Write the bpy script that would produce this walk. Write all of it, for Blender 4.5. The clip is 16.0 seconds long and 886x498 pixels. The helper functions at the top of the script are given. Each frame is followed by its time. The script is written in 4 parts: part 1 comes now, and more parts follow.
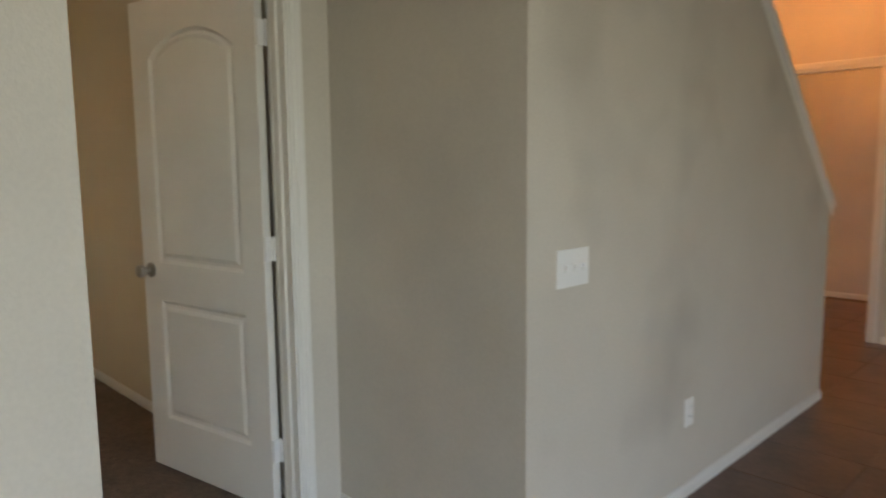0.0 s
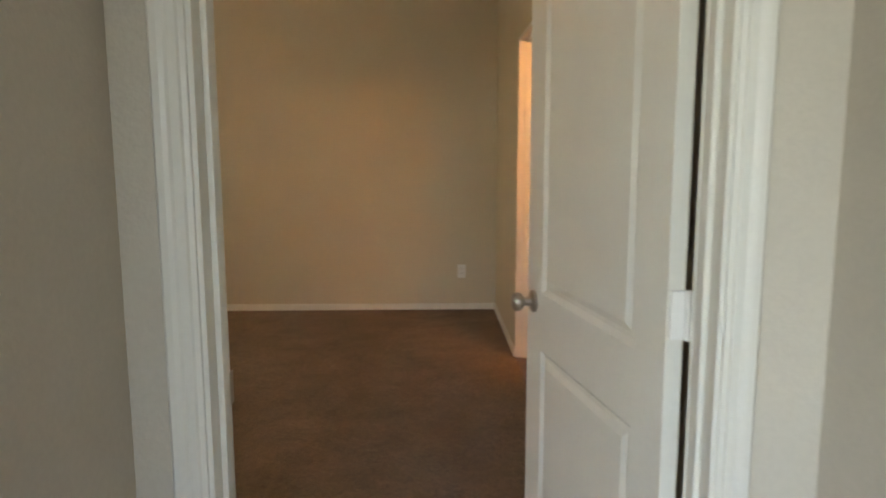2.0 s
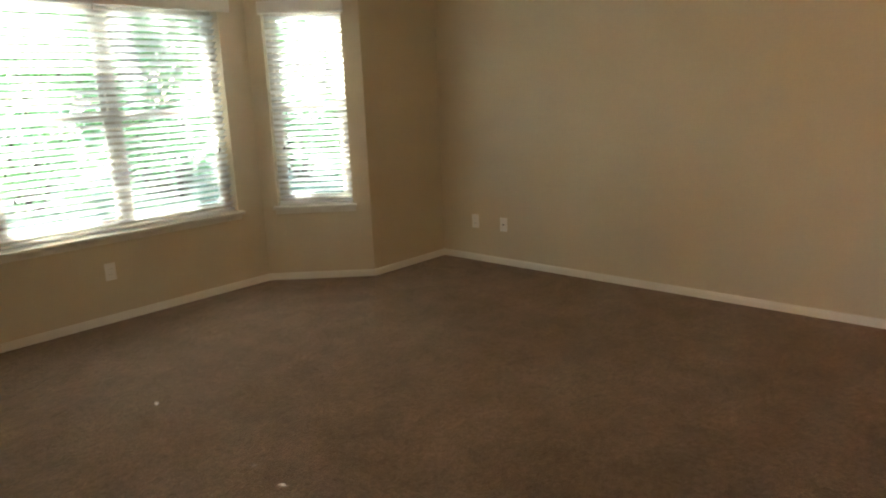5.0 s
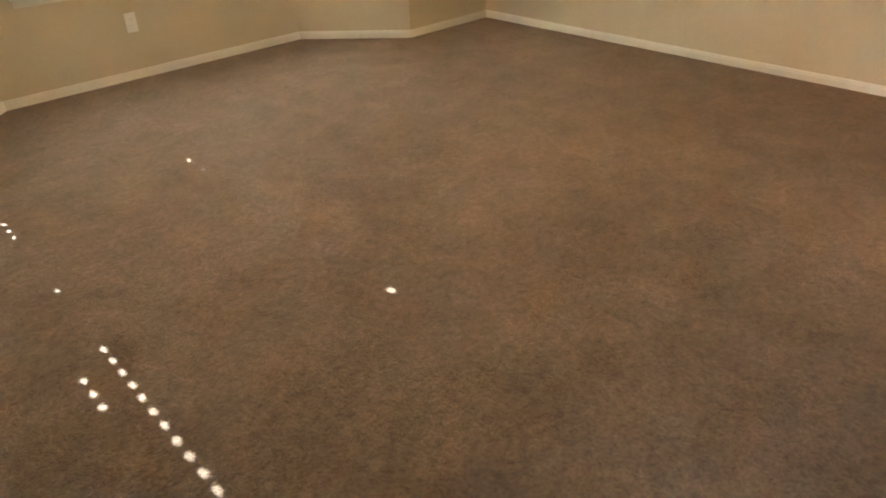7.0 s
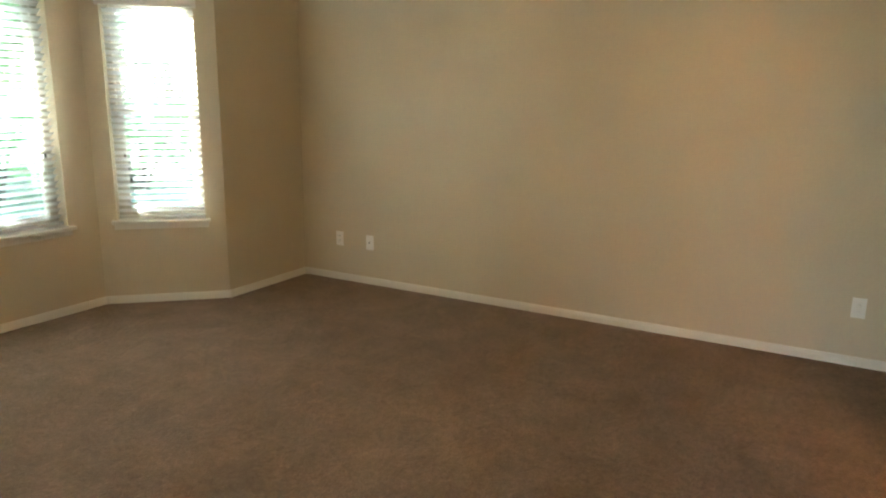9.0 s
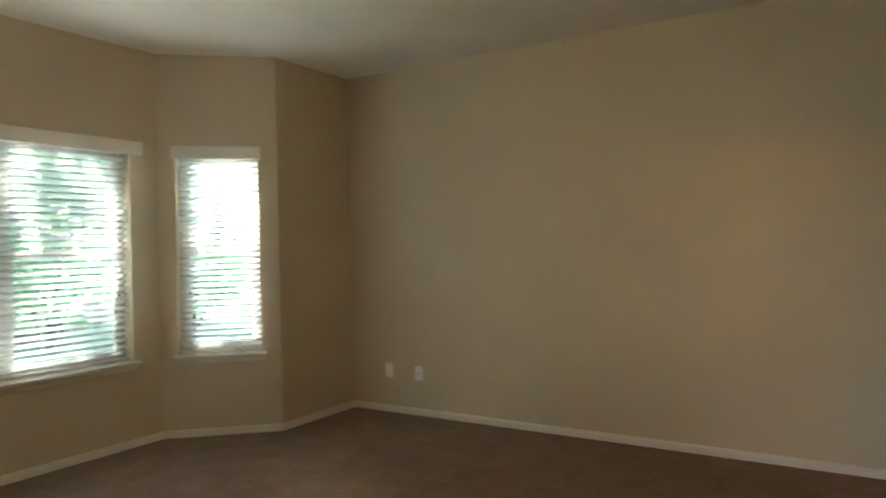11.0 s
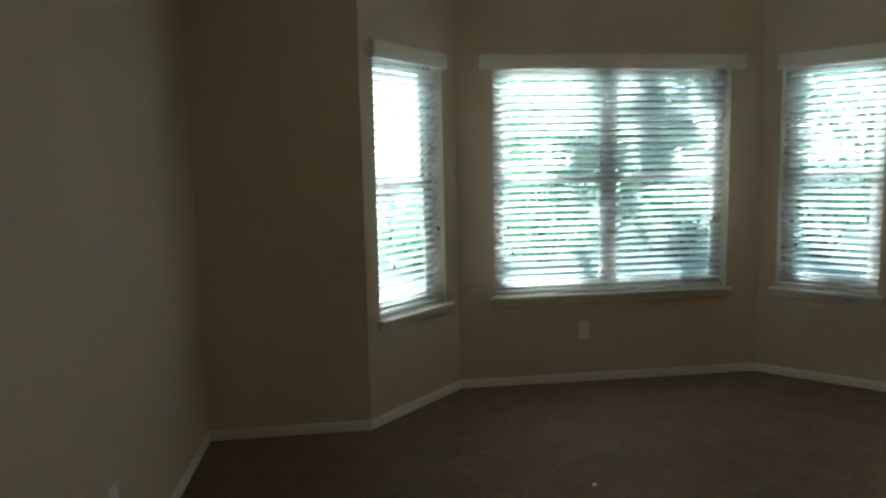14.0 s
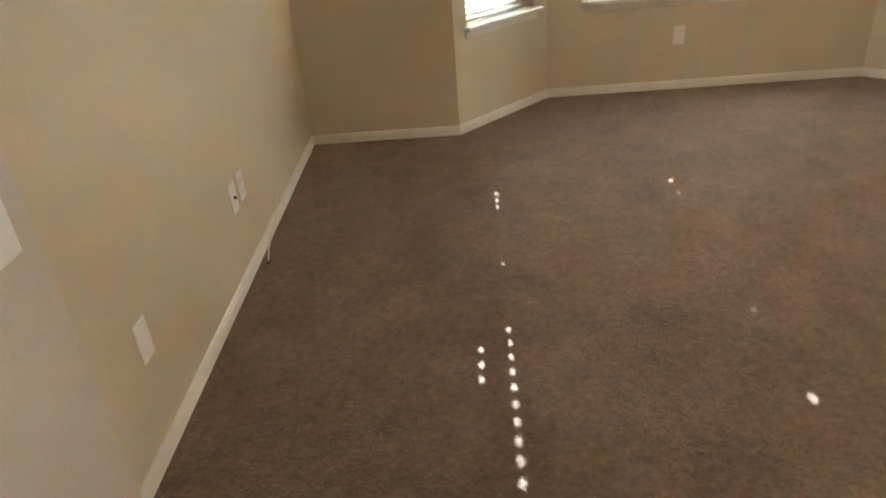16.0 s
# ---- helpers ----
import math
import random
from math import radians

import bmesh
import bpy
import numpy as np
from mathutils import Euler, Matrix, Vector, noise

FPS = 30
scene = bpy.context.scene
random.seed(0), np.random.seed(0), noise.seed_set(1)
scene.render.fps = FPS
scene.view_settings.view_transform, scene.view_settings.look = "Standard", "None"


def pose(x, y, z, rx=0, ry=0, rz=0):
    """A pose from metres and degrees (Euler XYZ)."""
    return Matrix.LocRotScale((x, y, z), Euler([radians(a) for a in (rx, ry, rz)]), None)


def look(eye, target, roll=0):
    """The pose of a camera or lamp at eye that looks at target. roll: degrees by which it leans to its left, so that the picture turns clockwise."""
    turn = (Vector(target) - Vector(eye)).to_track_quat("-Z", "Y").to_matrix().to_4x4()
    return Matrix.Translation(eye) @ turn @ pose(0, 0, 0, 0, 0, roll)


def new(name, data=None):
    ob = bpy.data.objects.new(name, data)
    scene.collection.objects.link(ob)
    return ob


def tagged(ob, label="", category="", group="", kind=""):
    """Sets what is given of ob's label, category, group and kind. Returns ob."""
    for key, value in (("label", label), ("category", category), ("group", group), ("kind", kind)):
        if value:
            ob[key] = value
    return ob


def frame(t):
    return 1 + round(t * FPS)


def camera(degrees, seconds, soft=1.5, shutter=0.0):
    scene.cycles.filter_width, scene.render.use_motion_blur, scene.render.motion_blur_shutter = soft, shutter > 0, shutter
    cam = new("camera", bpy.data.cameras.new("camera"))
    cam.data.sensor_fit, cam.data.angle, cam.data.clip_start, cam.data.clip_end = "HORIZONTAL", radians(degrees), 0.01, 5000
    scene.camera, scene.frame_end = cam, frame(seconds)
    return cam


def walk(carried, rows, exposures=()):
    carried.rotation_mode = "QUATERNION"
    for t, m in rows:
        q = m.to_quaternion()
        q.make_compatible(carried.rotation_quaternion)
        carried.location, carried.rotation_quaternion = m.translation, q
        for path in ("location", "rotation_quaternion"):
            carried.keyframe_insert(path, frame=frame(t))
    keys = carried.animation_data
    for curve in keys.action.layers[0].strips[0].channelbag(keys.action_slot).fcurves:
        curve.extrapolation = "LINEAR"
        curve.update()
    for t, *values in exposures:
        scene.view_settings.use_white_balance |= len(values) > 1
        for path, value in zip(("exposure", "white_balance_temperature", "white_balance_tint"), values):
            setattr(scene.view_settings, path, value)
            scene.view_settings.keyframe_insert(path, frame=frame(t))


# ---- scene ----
import functools

# ---- camera and walk ----
cam = camera(65.8, 16.0, soft=1.9, shutter=0.3)
PATH = [
    (0, (-1.986, 1.488, 1.342), (-0.566, 0.099, 1.105), -0.6),
    (0.5, (-1.807, 1.217, 1.353), (-0.127, 0.161, 1.101), -1.0),
    (1, (-1.597, 1.0, 1.37), (0.218, 0.206, 1.095), -1.8),
    (1.5, (-1.303, 0.764, 1.359), (0.621, 0.297, 1.077), -1.8),
    (2, (-0.928, 0.626, 1.34), (1.052, 0.589, 1.062), -0.1),
    (2.5, (-0.71, 0.588, 1.376), (1.254, 0.792, 1.059), 0.0),
    (3, (-0.388, 0.519, 1.356), (1.544, 0.939, 1.056), 0.2),
    (3.5, (-0.14, 0.494, 1.351), (1.702, 1.228, 1.089), 2.0),
    (4, (0.008, 0.411, 1.36), (1.739, 1.377, 1.091), 0.7),
    (4.5, (0.207, 0.493, 1.421), (1.828, 1.617, 1.09), -0.5),
    (5, (0.5, 0.361, 1.413), (1.947, 1.665, 0.96), -2.3),
    (5.2, (0.529, 0.436, 1.4), (1.936, 1.753, 0.864), -1.4),
    (7.5, (0.618, 0.47, 1.313), (1.796, 1.68, 0.242), -2.3),
    (8, (0.673, 0.498, 1.328), (2.054, 1.694, 0.515), -1.3),
    (8.5, (0.649, 0.57, 1.422), (2.237, 1.624, 0.814), -0.3),
    (8.7, (0.633, 0.608, 1.435), (2.287, 1.598, 0.903), 0.5),
    (10.8, (0.369, 0.525, 1.367), (2.111, 1.507, 1.359), -1.0),
    (11, (0.398, 0.592, 1.344), (2.095, 1.65, 1.331), -1.2),
    (11.5, (0.685, 0.662, 1.44), (2.148, 2.026, 1.433), -1.4),
    (12, (0.813, 0.61, 1.553), (2.006, 2.212, 1.657), -1.9),
    (12.5, (0.828, 0.621, 1.56), (1.826, 2.33, 1.851), -1.1),
    (13, (0.865, 0.654, 1.578), (1.66, 2.478, 1.785), -0.4),
    (13.5, (0.868, 0.703, 1.459), (1.415, 2.626, 1.429), -0.9),
    (14, (0.814, 0.65, 1.397), (1.064, 2.621, 1.169), -1.2),
    (14.5, (0.802, 0.586, 1.371), (0.839, 2.55, 0.997), -2.0),
    (15, (0.828, 0.507, 1.38), (0.78, 2.418, 0.791), -2.8),
    (15.5, (0.847, 0.464, 1.397), (0.781, 2.281, 0.565), -3.5),
    (16, (0.834, 0.485, 1.336), (0.776, 2.237, 0.373), -4.5),
]
EXPOSURES = [
    (0.0, 2.5, 6550, 12), (0.5, 2.6, 6450, 12), (1.0, 2.9, 6400, 11), (1.5, 3.15, 6350, 11), (2.0, 3.25, 6300, 11), (2.5, 3.35, 6250, 10),
    (3.0, 3.5, 6150, 8), (3.6, 3.7, 6000, 7), (4.2, 3.45, 5950, 6), (5.0, 3.3, 5800, 4), (7.5, 4.65, 5800, 3), (8.0, 4.5, 5700, 2),
    (8.5, 4.15, 5600, 0), (11.0, 3.1, 5400, 0), (11.5, 2.8, 5150, -1), (12.0, 2.3, 4900, -3), (12.5, 2.0, 4850, -3), (13.5, 1.7, 4650, -5),
    (14.0, 2.0, 4750, -3), (14.5, 2.4, 5000, 2), (15.0, 3.0, 5050, 4), (15.5, 3.9, 5250, 6), (16.0, 4.25, 5300, 7),
]
walk(cam, [(t, look(eye, target, roll)) for t, eye, target, roll in PATH], EXPOSURES)

# ---- world and sun ----
SUN_FROM = Vector((0.036, 1.0, 0.61)).normalized()
world = bpy.data.worlds.new("world")
scene.world = world
world.use_nodes = True
wn = world.node_tree
sky = wn.nodes.new("ShaderNodeTexSky")
sky.sky_type, sky.sun_disc = "NISHITA", False
sky.sun_elevation = math.asin(SUN_FROM.z)
sky.sun_rotation = math.atan2(SUN_FROM.x, SUN_FROM.y)
wn.nodes["Background"].inputs["Strength"].default_value = 0.15
wn.links.new(sky.outputs["Color"], wn.nodes["Background"].inputs["Color"])

sun_data = bpy.data.lights.new("sun", "SUN")
sun_data.energy, sun_data.angle, sun_data.color = 5.0, radians(0.3), (1.0, 0.95, 0.86)
sun = new("sun", sun_data)
sun.matrix_world = look(SUN_FROM * 30, (0, 0, 0))

HALL_DAY_FILL = 5.2      # area lamp added for daylight in an unseen hall opening
BATH_GLOW = 48.0      # vanity bulbs
FAN_GLOW = 5.0       # frosted bowl of the ceiling fan
STAIR_GLOW = 18.0     # lamp in the room behind the stairs


# ---- materials ----
def material(name, color, rough=0.7, metal=0.0, vary=0.06, scale=3.0, bump=0.0, bump_scale=60.0, fine=0.03, fine_scale=90.0,
             spec=0.5, coat=0.0, stain=0.0):
    """A painted or solid surface with broad and fine variation and a fine relief."""
    m = bpy.data.materials.new(name)
    m.use_nodes = True
    nt = m.node_tree
    b = nt.nodes["Principled BSDF"]
    b.inputs["Roughness"].default_value = rough
    b.inputs["Metallic"].default_value = metal
    b.inputs["Specular IOR Level"].default_value = spec
    b.inputs["Coat Weight"].default_value = coat
    co = nt.nodes.new("ShaderNodeTexCoord")
    n1 = nt.nodes.new("ShaderNodeTexNoise")
    n1.inputs["Scale"].default_value, n1.inputs["Detail"].default_value = scale, 5
    n2 = nt.nodes.new("ShaderNodeTexNoise")
    n2.inputs["Scale"].default_value, n2.inputs["Detail"].default_value = fine_scale, 3
    nt.links.new(co.outputs["Object"], n1.inputs["Vector"])
    nt.links.new(co.outputs["Object"], n2.inputs["Vector"])
    mix1 = nt.nodes.new("ShaderNodeMix")
    mix1.data_type = "RGBA"
    mix1.inputs["A"].default_value = (*[min(1, c * (1 + vary)) for c in color], 1)
    mix1.inputs["B"].default_value = (*[c * (1 - vary) for c in color], 1)
    ramp = nt.nodes.new("ShaderNodeMapRange")
    ramp.inputs["From Min"].default_value, ramp.inputs["From Max"].default_value = 0.3, 0.7
    nt.links.new(n1.outputs["Fac"], ramp.inputs["Value"])
    nt.links.new(ramp.outputs["Result"], mix1.inputs["Factor"])
    mul = nt.nodes.new("ShaderNodeMix")
    mul.data_type, mul.blend_type = "RGBA", "MULTIPLY"
    mul.inputs["Factor"].default_value = 1.0
    g = nt.nodes.new("ShaderNodeMapRange")
    g.inputs["From Min"].default_value, g.inputs["From Max"].default_value = 0.3, 0.7
    g.inputs["To Min"].default_value, g.inputs["To Max"].default_value = 1 - fine, 1 + fine
    nt.links.new(n2.outputs["Fac"], g.inputs["Value"])
    nt.links.new(mix1.outputs["Result"], mul.inputs["A"])
    nt.links.new(g.outputs["Result"], mul.inputs["B"])
    nt.links.new(mul.outputs["Result"], b.inputs["Base Color"])
    if stain:
        n4 = nt.nodes.new("ShaderNodeTexNoise")
        n4.inputs["Scale"].default_value, n4.inputs["Detail"].default_value = 1.9, 2
        nt.links.new(co.outputs["Object"], n4.inputs["Vector"])
        sp = nt.nodes.new("ShaderNodeMapRange")
        sp.inputs["From Min"].default_value, sp.inputs["From Max"].default_value = 0.58, 0.76
        sp.inputs["To Min"].default_value, sp.inputs["To Max"].default_value = 1.0, 1 - stain
        nt.links.new(n4.outputs["Fac"], sp.inputs["Value"])
        mark = nt.nodes.new("ShaderNodeMix")
        mark.data_type, mark.blend_type = "RGBA", "MULTIPLY"
        mark.inputs["Factor"].default_value = 1.0
        nt.links.new(mul.outputs["Result"], mark.inputs["A"])
        nt.links.new(sp.outputs["Result"], mark.inputs["B"])
        nt.links.new(mark.outputs["Result"], b.inputs["Base Color"])
    if bump:
        n3 = nt.nodes.new("ShaderNodeTexNoise")
        n3.inputs["Scale"].default_value, n3.inputs["Detail"].default_value = bump_scale, 4
        nt.links.new(co.outputs["Object"], n3.inputs["Vector"])
        bp = nt.nodes.new("ShaderNodeBump")
        bp.inputs["Strength"].default_value, bp.inputs["Distance"].default_value = bump, 0.01
        nt.links.new(n3.outputs["Fac"], bp.inputs["Height"])
        nt.links.new(bp.outputs["Normal"], b.inputs["Normal"])
    return m


def glowing(name, color, strength):
    m = bpy.data.materials.new(name)
    m.use_nodes = True
    b = m.node_tree.nodes["Principled BSDF"]
    b.inputs["Base Color"].default_value = (0.85, 0.82, 0.75, 1)
    b.inputs["Emission Color"].default_value = (*color, 1)
    b.inputs["Emission Strength"].default_value = strength
    return m


def clear_glass(name):
    m = bpy.data.materials.new(name)
    m.use_nodes = True
    b = m.node_tree.nodes["Principled BSDF"]
    b.inputs["Transmission Weight"].default_value = 1.0
    b.inputs["Roughness"].default_value = 0.0
    b.inputs["IOR"].default_value = 1.45
    b.inputs["Base Color"].default_value = (0.95, 1.0, 0.98, 1)
    return m


WALL = material("beige_wall_paint", (0.575, 0.50, 0.36), 0.62, bump=0.25, bump_scale=130, vary=0.035, scale=1.3, fine=0.025, spec=0.35)
HALL_WALL = material("hall_wall_paint", (0.58, 0.525, 0.44), 0.6, bump=0.15, bump_scale=130, vary=0.085, scale=1.6, fine=0.025, spec=0.35)
SMUDGED = material("smudged_wall_paint", (0.58, 0.525, 0.44), 0.6, bump=0.15, bump_scale=130, vary=0.06, scale=1.6, fine=0.025, spec=0.35, stain=0.15)
CEIL = material("ceiling_paint", (0.83, 0.78, 0.69), 0.9, bump=0.5, bump_scale=90, vary=0.03, fine=0.02, spec=0.2)
TRIM = material("white_trim_paint", (0.74, 0.71, 0.64), 0.4, vary=0.03, bump=0.05, bump_scale=40, fine=0.015)
DOORP = material("white_door_paint", (0.76, 0.73, 0.66), 0.42, vary=0.03, bump=0.08, bump_scale=30, fine=0.015)
PLATE = material("white_plastic", (0.82, 0.80, 0.76), 0.35, vary=0.02, fine=0.01)
DARK = material("dark_slot", (0.02, 0.02, 0.02), 0.6, vary=0.02)
NICKEL = material("satin_nickel", (0.42, 0.39, 0.35), 0.28, metal=1.0, vary=0.05, fine=0.03)
CHROME = material("polished_chrome", (0.75, 0.74, 0.72), 0.06, metal=1.0, vary=0.02, fine=0.01)
BRONZE = material("dark_bronze", (0.045, 0.03, 0.022), 0.4, metal=0.6, vary=0.1)
SLAT = material("blind_slat_vinyl", (0.78, 0.77, 0.74), 0.45, vary=0.03, fine=0.01)
CORD = material("white_cord", (0.75, 0.73, 0.68), 0.7, vary=0.03)
VINYL = material("window_frame_vinyl", (0.58, 0.53, 0.44), 0.4, vary=0.03)
GLASS = clear_glass("window_glass")


def lets_light_through(m, share, color):
    """Thin stuff that glows when lit from behind."""
    nt = m.node_tree
    tr = nt.nodes.new("ShaderNodeBsdfTranslucent")
    tr.inputs["Color"].default_value = (*color, 1)
    mix = nt.nodes.new("ShaderNodeMixShader")
    mix.inputs["Fac"].default_value = share
    nt.links.new(nt.nodes["Principled BSDF"].outputs["BSDF"], mix.inputs[1])
    nt.links.new(tr.outputs["BSDF"], mix.inputs[2])
    nt.links.new(mix.outputs["Shader"], nt.nodes["Material Output"].inputs["Surface"])


lets_light_through(SLAT, 0.42, (0.85, 0.84, 0.80))
BLADE = material("walnut_blade", (0.11, 0.05, 0.025), 0.35, vary=0.3, scale=6, fine=0.1, coat=0.2)
LAMP = glowing("lit_bulb", (1.0, 0.55, 0.22), FAN_GLOW * 5)
BOWL = glowing("lit_frosted_glass", (1.0, 0.60, 0.27), FAN_GLOW)
BULB = glowing("lit_vanity_bulb", (1.0, 0.43, 0.13), BATH_GLOW)
STAIRB = glowing("lit_stair_globe", (1.0, 0.38, 0.09), STAIR_GLOW)
BARK = material("bark", (0.11, 0.085, 0.06), 0.9, vary=0.3, scale=8, bump=0.8, bump_scale=20)
LEAF = material("leaf", (0.07, 0.13, 0.07), 0.5, vary=0.35, scale=2.5)
lets_light_through(LEAF, 0.7, (0.46, 0.70, 0.34))
LAWN = material("lawn", (0.12, 0.15, 0.08), 0.9, vary=0.35, scale=0.6, fine=0.25, bump=0.5)
SIDING = material("outer_brick_tone", (0.34, 0.25, 0.19), 0.85, vary=0.15, bump=0.3)


def carpet_material():
    """Cut-pile carpet: broad wear, hand-sized shading of the pile, single tufts; relief from the tufts."""
    m = bpy.data.materials.new("brown_carpet")
    m.use_nodes = True
    nt = m.node_tree
    b = nt.nodes["Principled BSDF"]
    b.inputs["Roughness"].default_value = 0.95
    b.inputs["Specular IOR Level"].default_value = 0.1
    b.inputs["Sheen Weight"].default_value = 0.3
    b.inputs["Sheen Roughness"].default_value = 0.6
    b.inputs["Sheen Tint"].default_value = (0.75, 0.62, 0.5, 1)
    co = nt.nodes.new("ShaderNodeTexCoord")
    col = None
    for scale, detail, amount in ((1.1, 4, 0.17), (5.0, 5, 0.26), (34.0, 4, 0.30), (100.0, 3, 0.34)):
        n = nt.nodes.new("ShaderNodeTexNoise")
        n.inputs["Scale"].default_value, n.inputs["Detail"].default_value = scale, detail
        n.inputs["Roughness"].default_value, n.inputs["Distortion"].default_value = 0.6, 0.4
        nt.links.new(co.outputs["Object"], n.inputs["Vector"])
        g = nt.nodes.new("ShaderNodeMapRange")
        g.inputs["From Min"].default_value, g.inputs["From Max"].default_value = 0.28, 0.72
        g.inputs["To Min"].default_value, g.inputs["To Max"].default_value = 1 - amount, 1 + amount
        nt.links.new(n.outputs["Fac"], g.inputs["Value"])
        mul = nt.nodes.new("ShaderNodeMix")
        mul.data_type, mul.blend_type = "RGBA", "MULTIPLY"
        mul.inputs["Factor"].default_value = 1.0
        if col is None:
            mul.inputs["A"].default_value = (0.163, 0.115, 0.083, 1)
        else:
            nt.links.new(col, mul.inputs["A"])
        nt.links.new(g.outputs["Result"], mul.inputs["B"])
        col = mul.outputs["Result"]
    nt.links.new(col, b.inputs["Base Color"])
    n = nt.nodes.new("ShaderNodeTexNoise")
    n.inputs["Scale"].default_value, n.inputs["Detail"].default_value = 70.0, 6
    n.inputs["Roughness"].default_value = 0.7
    nt.links.new(co.outputs["Object"], n.inputs["Vector"])
    bp = nt.nodes.new("ShaderNodeBump")
    bp.inputs["Strength"].default_value, bp.inputs["Distance"].default_value = 1.0, 0.012
    nt.links.new(n.outputs["Fac"], bp.inputs["Height"])
    nt.links.new(bp.outputs["Normal"], b.inputs["Normal"])
    return m


CARPET = carpet_material()
TILE = material("brown_floor_tile", (0.13, 0.075, 0.05), 0.4, vary=0.3, scale=3.5, fine=0.12, fine_scale=35, bump=0.15, bump_scale=25)
GROUT = material("tile_grout", (0.17, 0.13, 0.10), 0.9, vary=0.1)


# ---- mesh helpers ----
def finish(name, bm, mat, smooth=False):
    bmesh.ops.recalc_face_normals(bm, faces=bm.faces)
    me = bpy.data.meshes.new(name)
    bm.to_mesh(me)
    bm.free()
    me.materials.append(mat)
    if smooth:
        for p in me.polygons:
            p.use_smooth = True
        me.set_sharp_from_angle(angle=radians(35))
    return me


def part(name, bm, mat, parent, label="", smooth=False):
    ob = new(name, finish(name, bm, mat, smooth))
    ob.parent = parent
    if label:
        ob["label"] = label
    return ob


def thing(name, label, category, m=None, group="", kind=""):
    ob = new(name)
    ob.empty_display_size = 0.05
    if m is not None:
        ob.matrix_basis = m
    return tagged(ob, label, category, group, kind)


def solid(name, bm, mat, label, category, kind="structure", smooth=False):
    return tagged(new(name, finish(name, bm, mat, smooth)), label, category, "", kind)


def box(bm, x0, y0, z0, x1, y1, z1, bevel=0.0, m=None):
    made = bmesh.ops.create_cube(bm, size=1.0)["verts"]
    for v in made:
        v.co = Vector((x0 + (x1 - x0) * (v.co.x + 0.5), y0 + (y1 - y0) * (v.co.y + 0.5), z0 + (z1 - z0) * (v.co.z + 0.5)))
    if m is not None:
        for v in made:
            v.co = m @ v.co
    if bevel:
        edges = list({e for v in made for e in v.link_edges})
        bmesh.ops.bevel(bm, geom=edges, offset=bevel, segments=2, profile=0.6, affect="EDGES")
    return bm


def boxed(*args, **kw):
    return box(bmesh.new(), *args, **kw)


def lathe(bm, profile, steps=24, m=None):
    """Turns a profile of (radius, z) round z."""
    rings = []
    for r, z in profile:
        ring = []
        for k in range(steps):
            a = 2 * math.pi * k / steps
            co = Vector((r * math.cos(a), r * math.sin(a), z))
            ring.append(bm.verts.new(m @ co if m is not None else co))
        rings.append(ring)
    for a, b in zip(rings, rings[1:]):
        for k in range(steps):
            bm.faces.new((a[k], a[(k + 1) % steps], b[(k + 1) % steps], b[k]))
    for ring, r in ((rings[0], profile[0][0]), (rings[-1], profile[-1][0])):
        if r > 1e-4:
            bm.faces.new(ring)
    bmesh.ops.remove_doubles(bm, verts=bm.verts, dist=1e-5)
    return bm


def frame_along(p0, p1):
    """A pose at p0 whose x runs to p1 and whose y is to the left of that."""
    d = Vector((p1[0] - p0[0], p1[1] - p0[1], 0))
    return Matrix.Translation((p0[0], p0[1], 0)) @ Matrix.Rotation(math.atan2(d.y, d.x), 4, "Z"), d.length


def wall(name, p0, p1, z0, z1, thick, holes=(), ext=(0, 0), mat=WALL, label=""):
    """A wall whose face runs from p0 to p1 with the room to the left; its body lies to the right. holes: (s0, s1, z0, z1)."""
    m, length = frame_along(p0, p1)
    ss = sorted({0, length, *[h[0] for h in holes], *[h[1] for h in holes]})
    zs = sorted({z0, z1, *[h[2] for h in holes], *[h[3] for h in holes]})
    bm = bmesh.new()

    @functools.lru_cache(None)
    def vert(i, j, side):
        s = ss[i]
        if side and i == 0:
            s -= ext[0]
        if side and i == len(ss) - 1:
            s += ext[1]
        return bm.verts.new(m @ Vector((s, -thick if side else 0, zs[j])))

    def full(i, j):
        if not (0 <= i < len(ss) - 1 and 0 <= j < len(zs) - 1):
            return False
        s, z = (ss[i] + ss[i + 1]) / 2, (zs[j] + zs[j + 1]) / 2
        return not any(h[0] < s < h[1] and h[2] < z < h[3] for h in holes)

    for i in range(len(ss) - 1):
        for j in range(len(zs) - 1):
            if not full(i, j):
                continue
            for side in (0, 1):
                bm.faces.new([vert(a, b, side) for a, b in ((i, j), (i + 1, j), (i + 1, j + 1), (i, j + 1))])
            for (di, dj), ((a, b), (c, d)) in (((-1, 0), ((i, j), (i, j + 1))), ((1, 0), ((i + 1, j), (i + 1, j + 1))),
                                               ((0, -1), ((i, j), (i + 1, j))), ((0, 1), ((i, j + 1), (i + 1, j + 1)))):
                if not full(i + di, j + dj):
                    bm.faces.new([vert(a, b, 0), vert(c, d, 0), vert(c, d, 1), vert(a, b, 1)])
    return solid(name, bm, mat, label or "beige painted drywall with orange-peel texture", "wall")


BASE_PROFILE = ((0.0, 0.0), (0.012, 0.0), (0.012, 0.035), (0.009, 0.039), (0.009, 0.046), (0.005, 0.052), (0.0, 0.054))


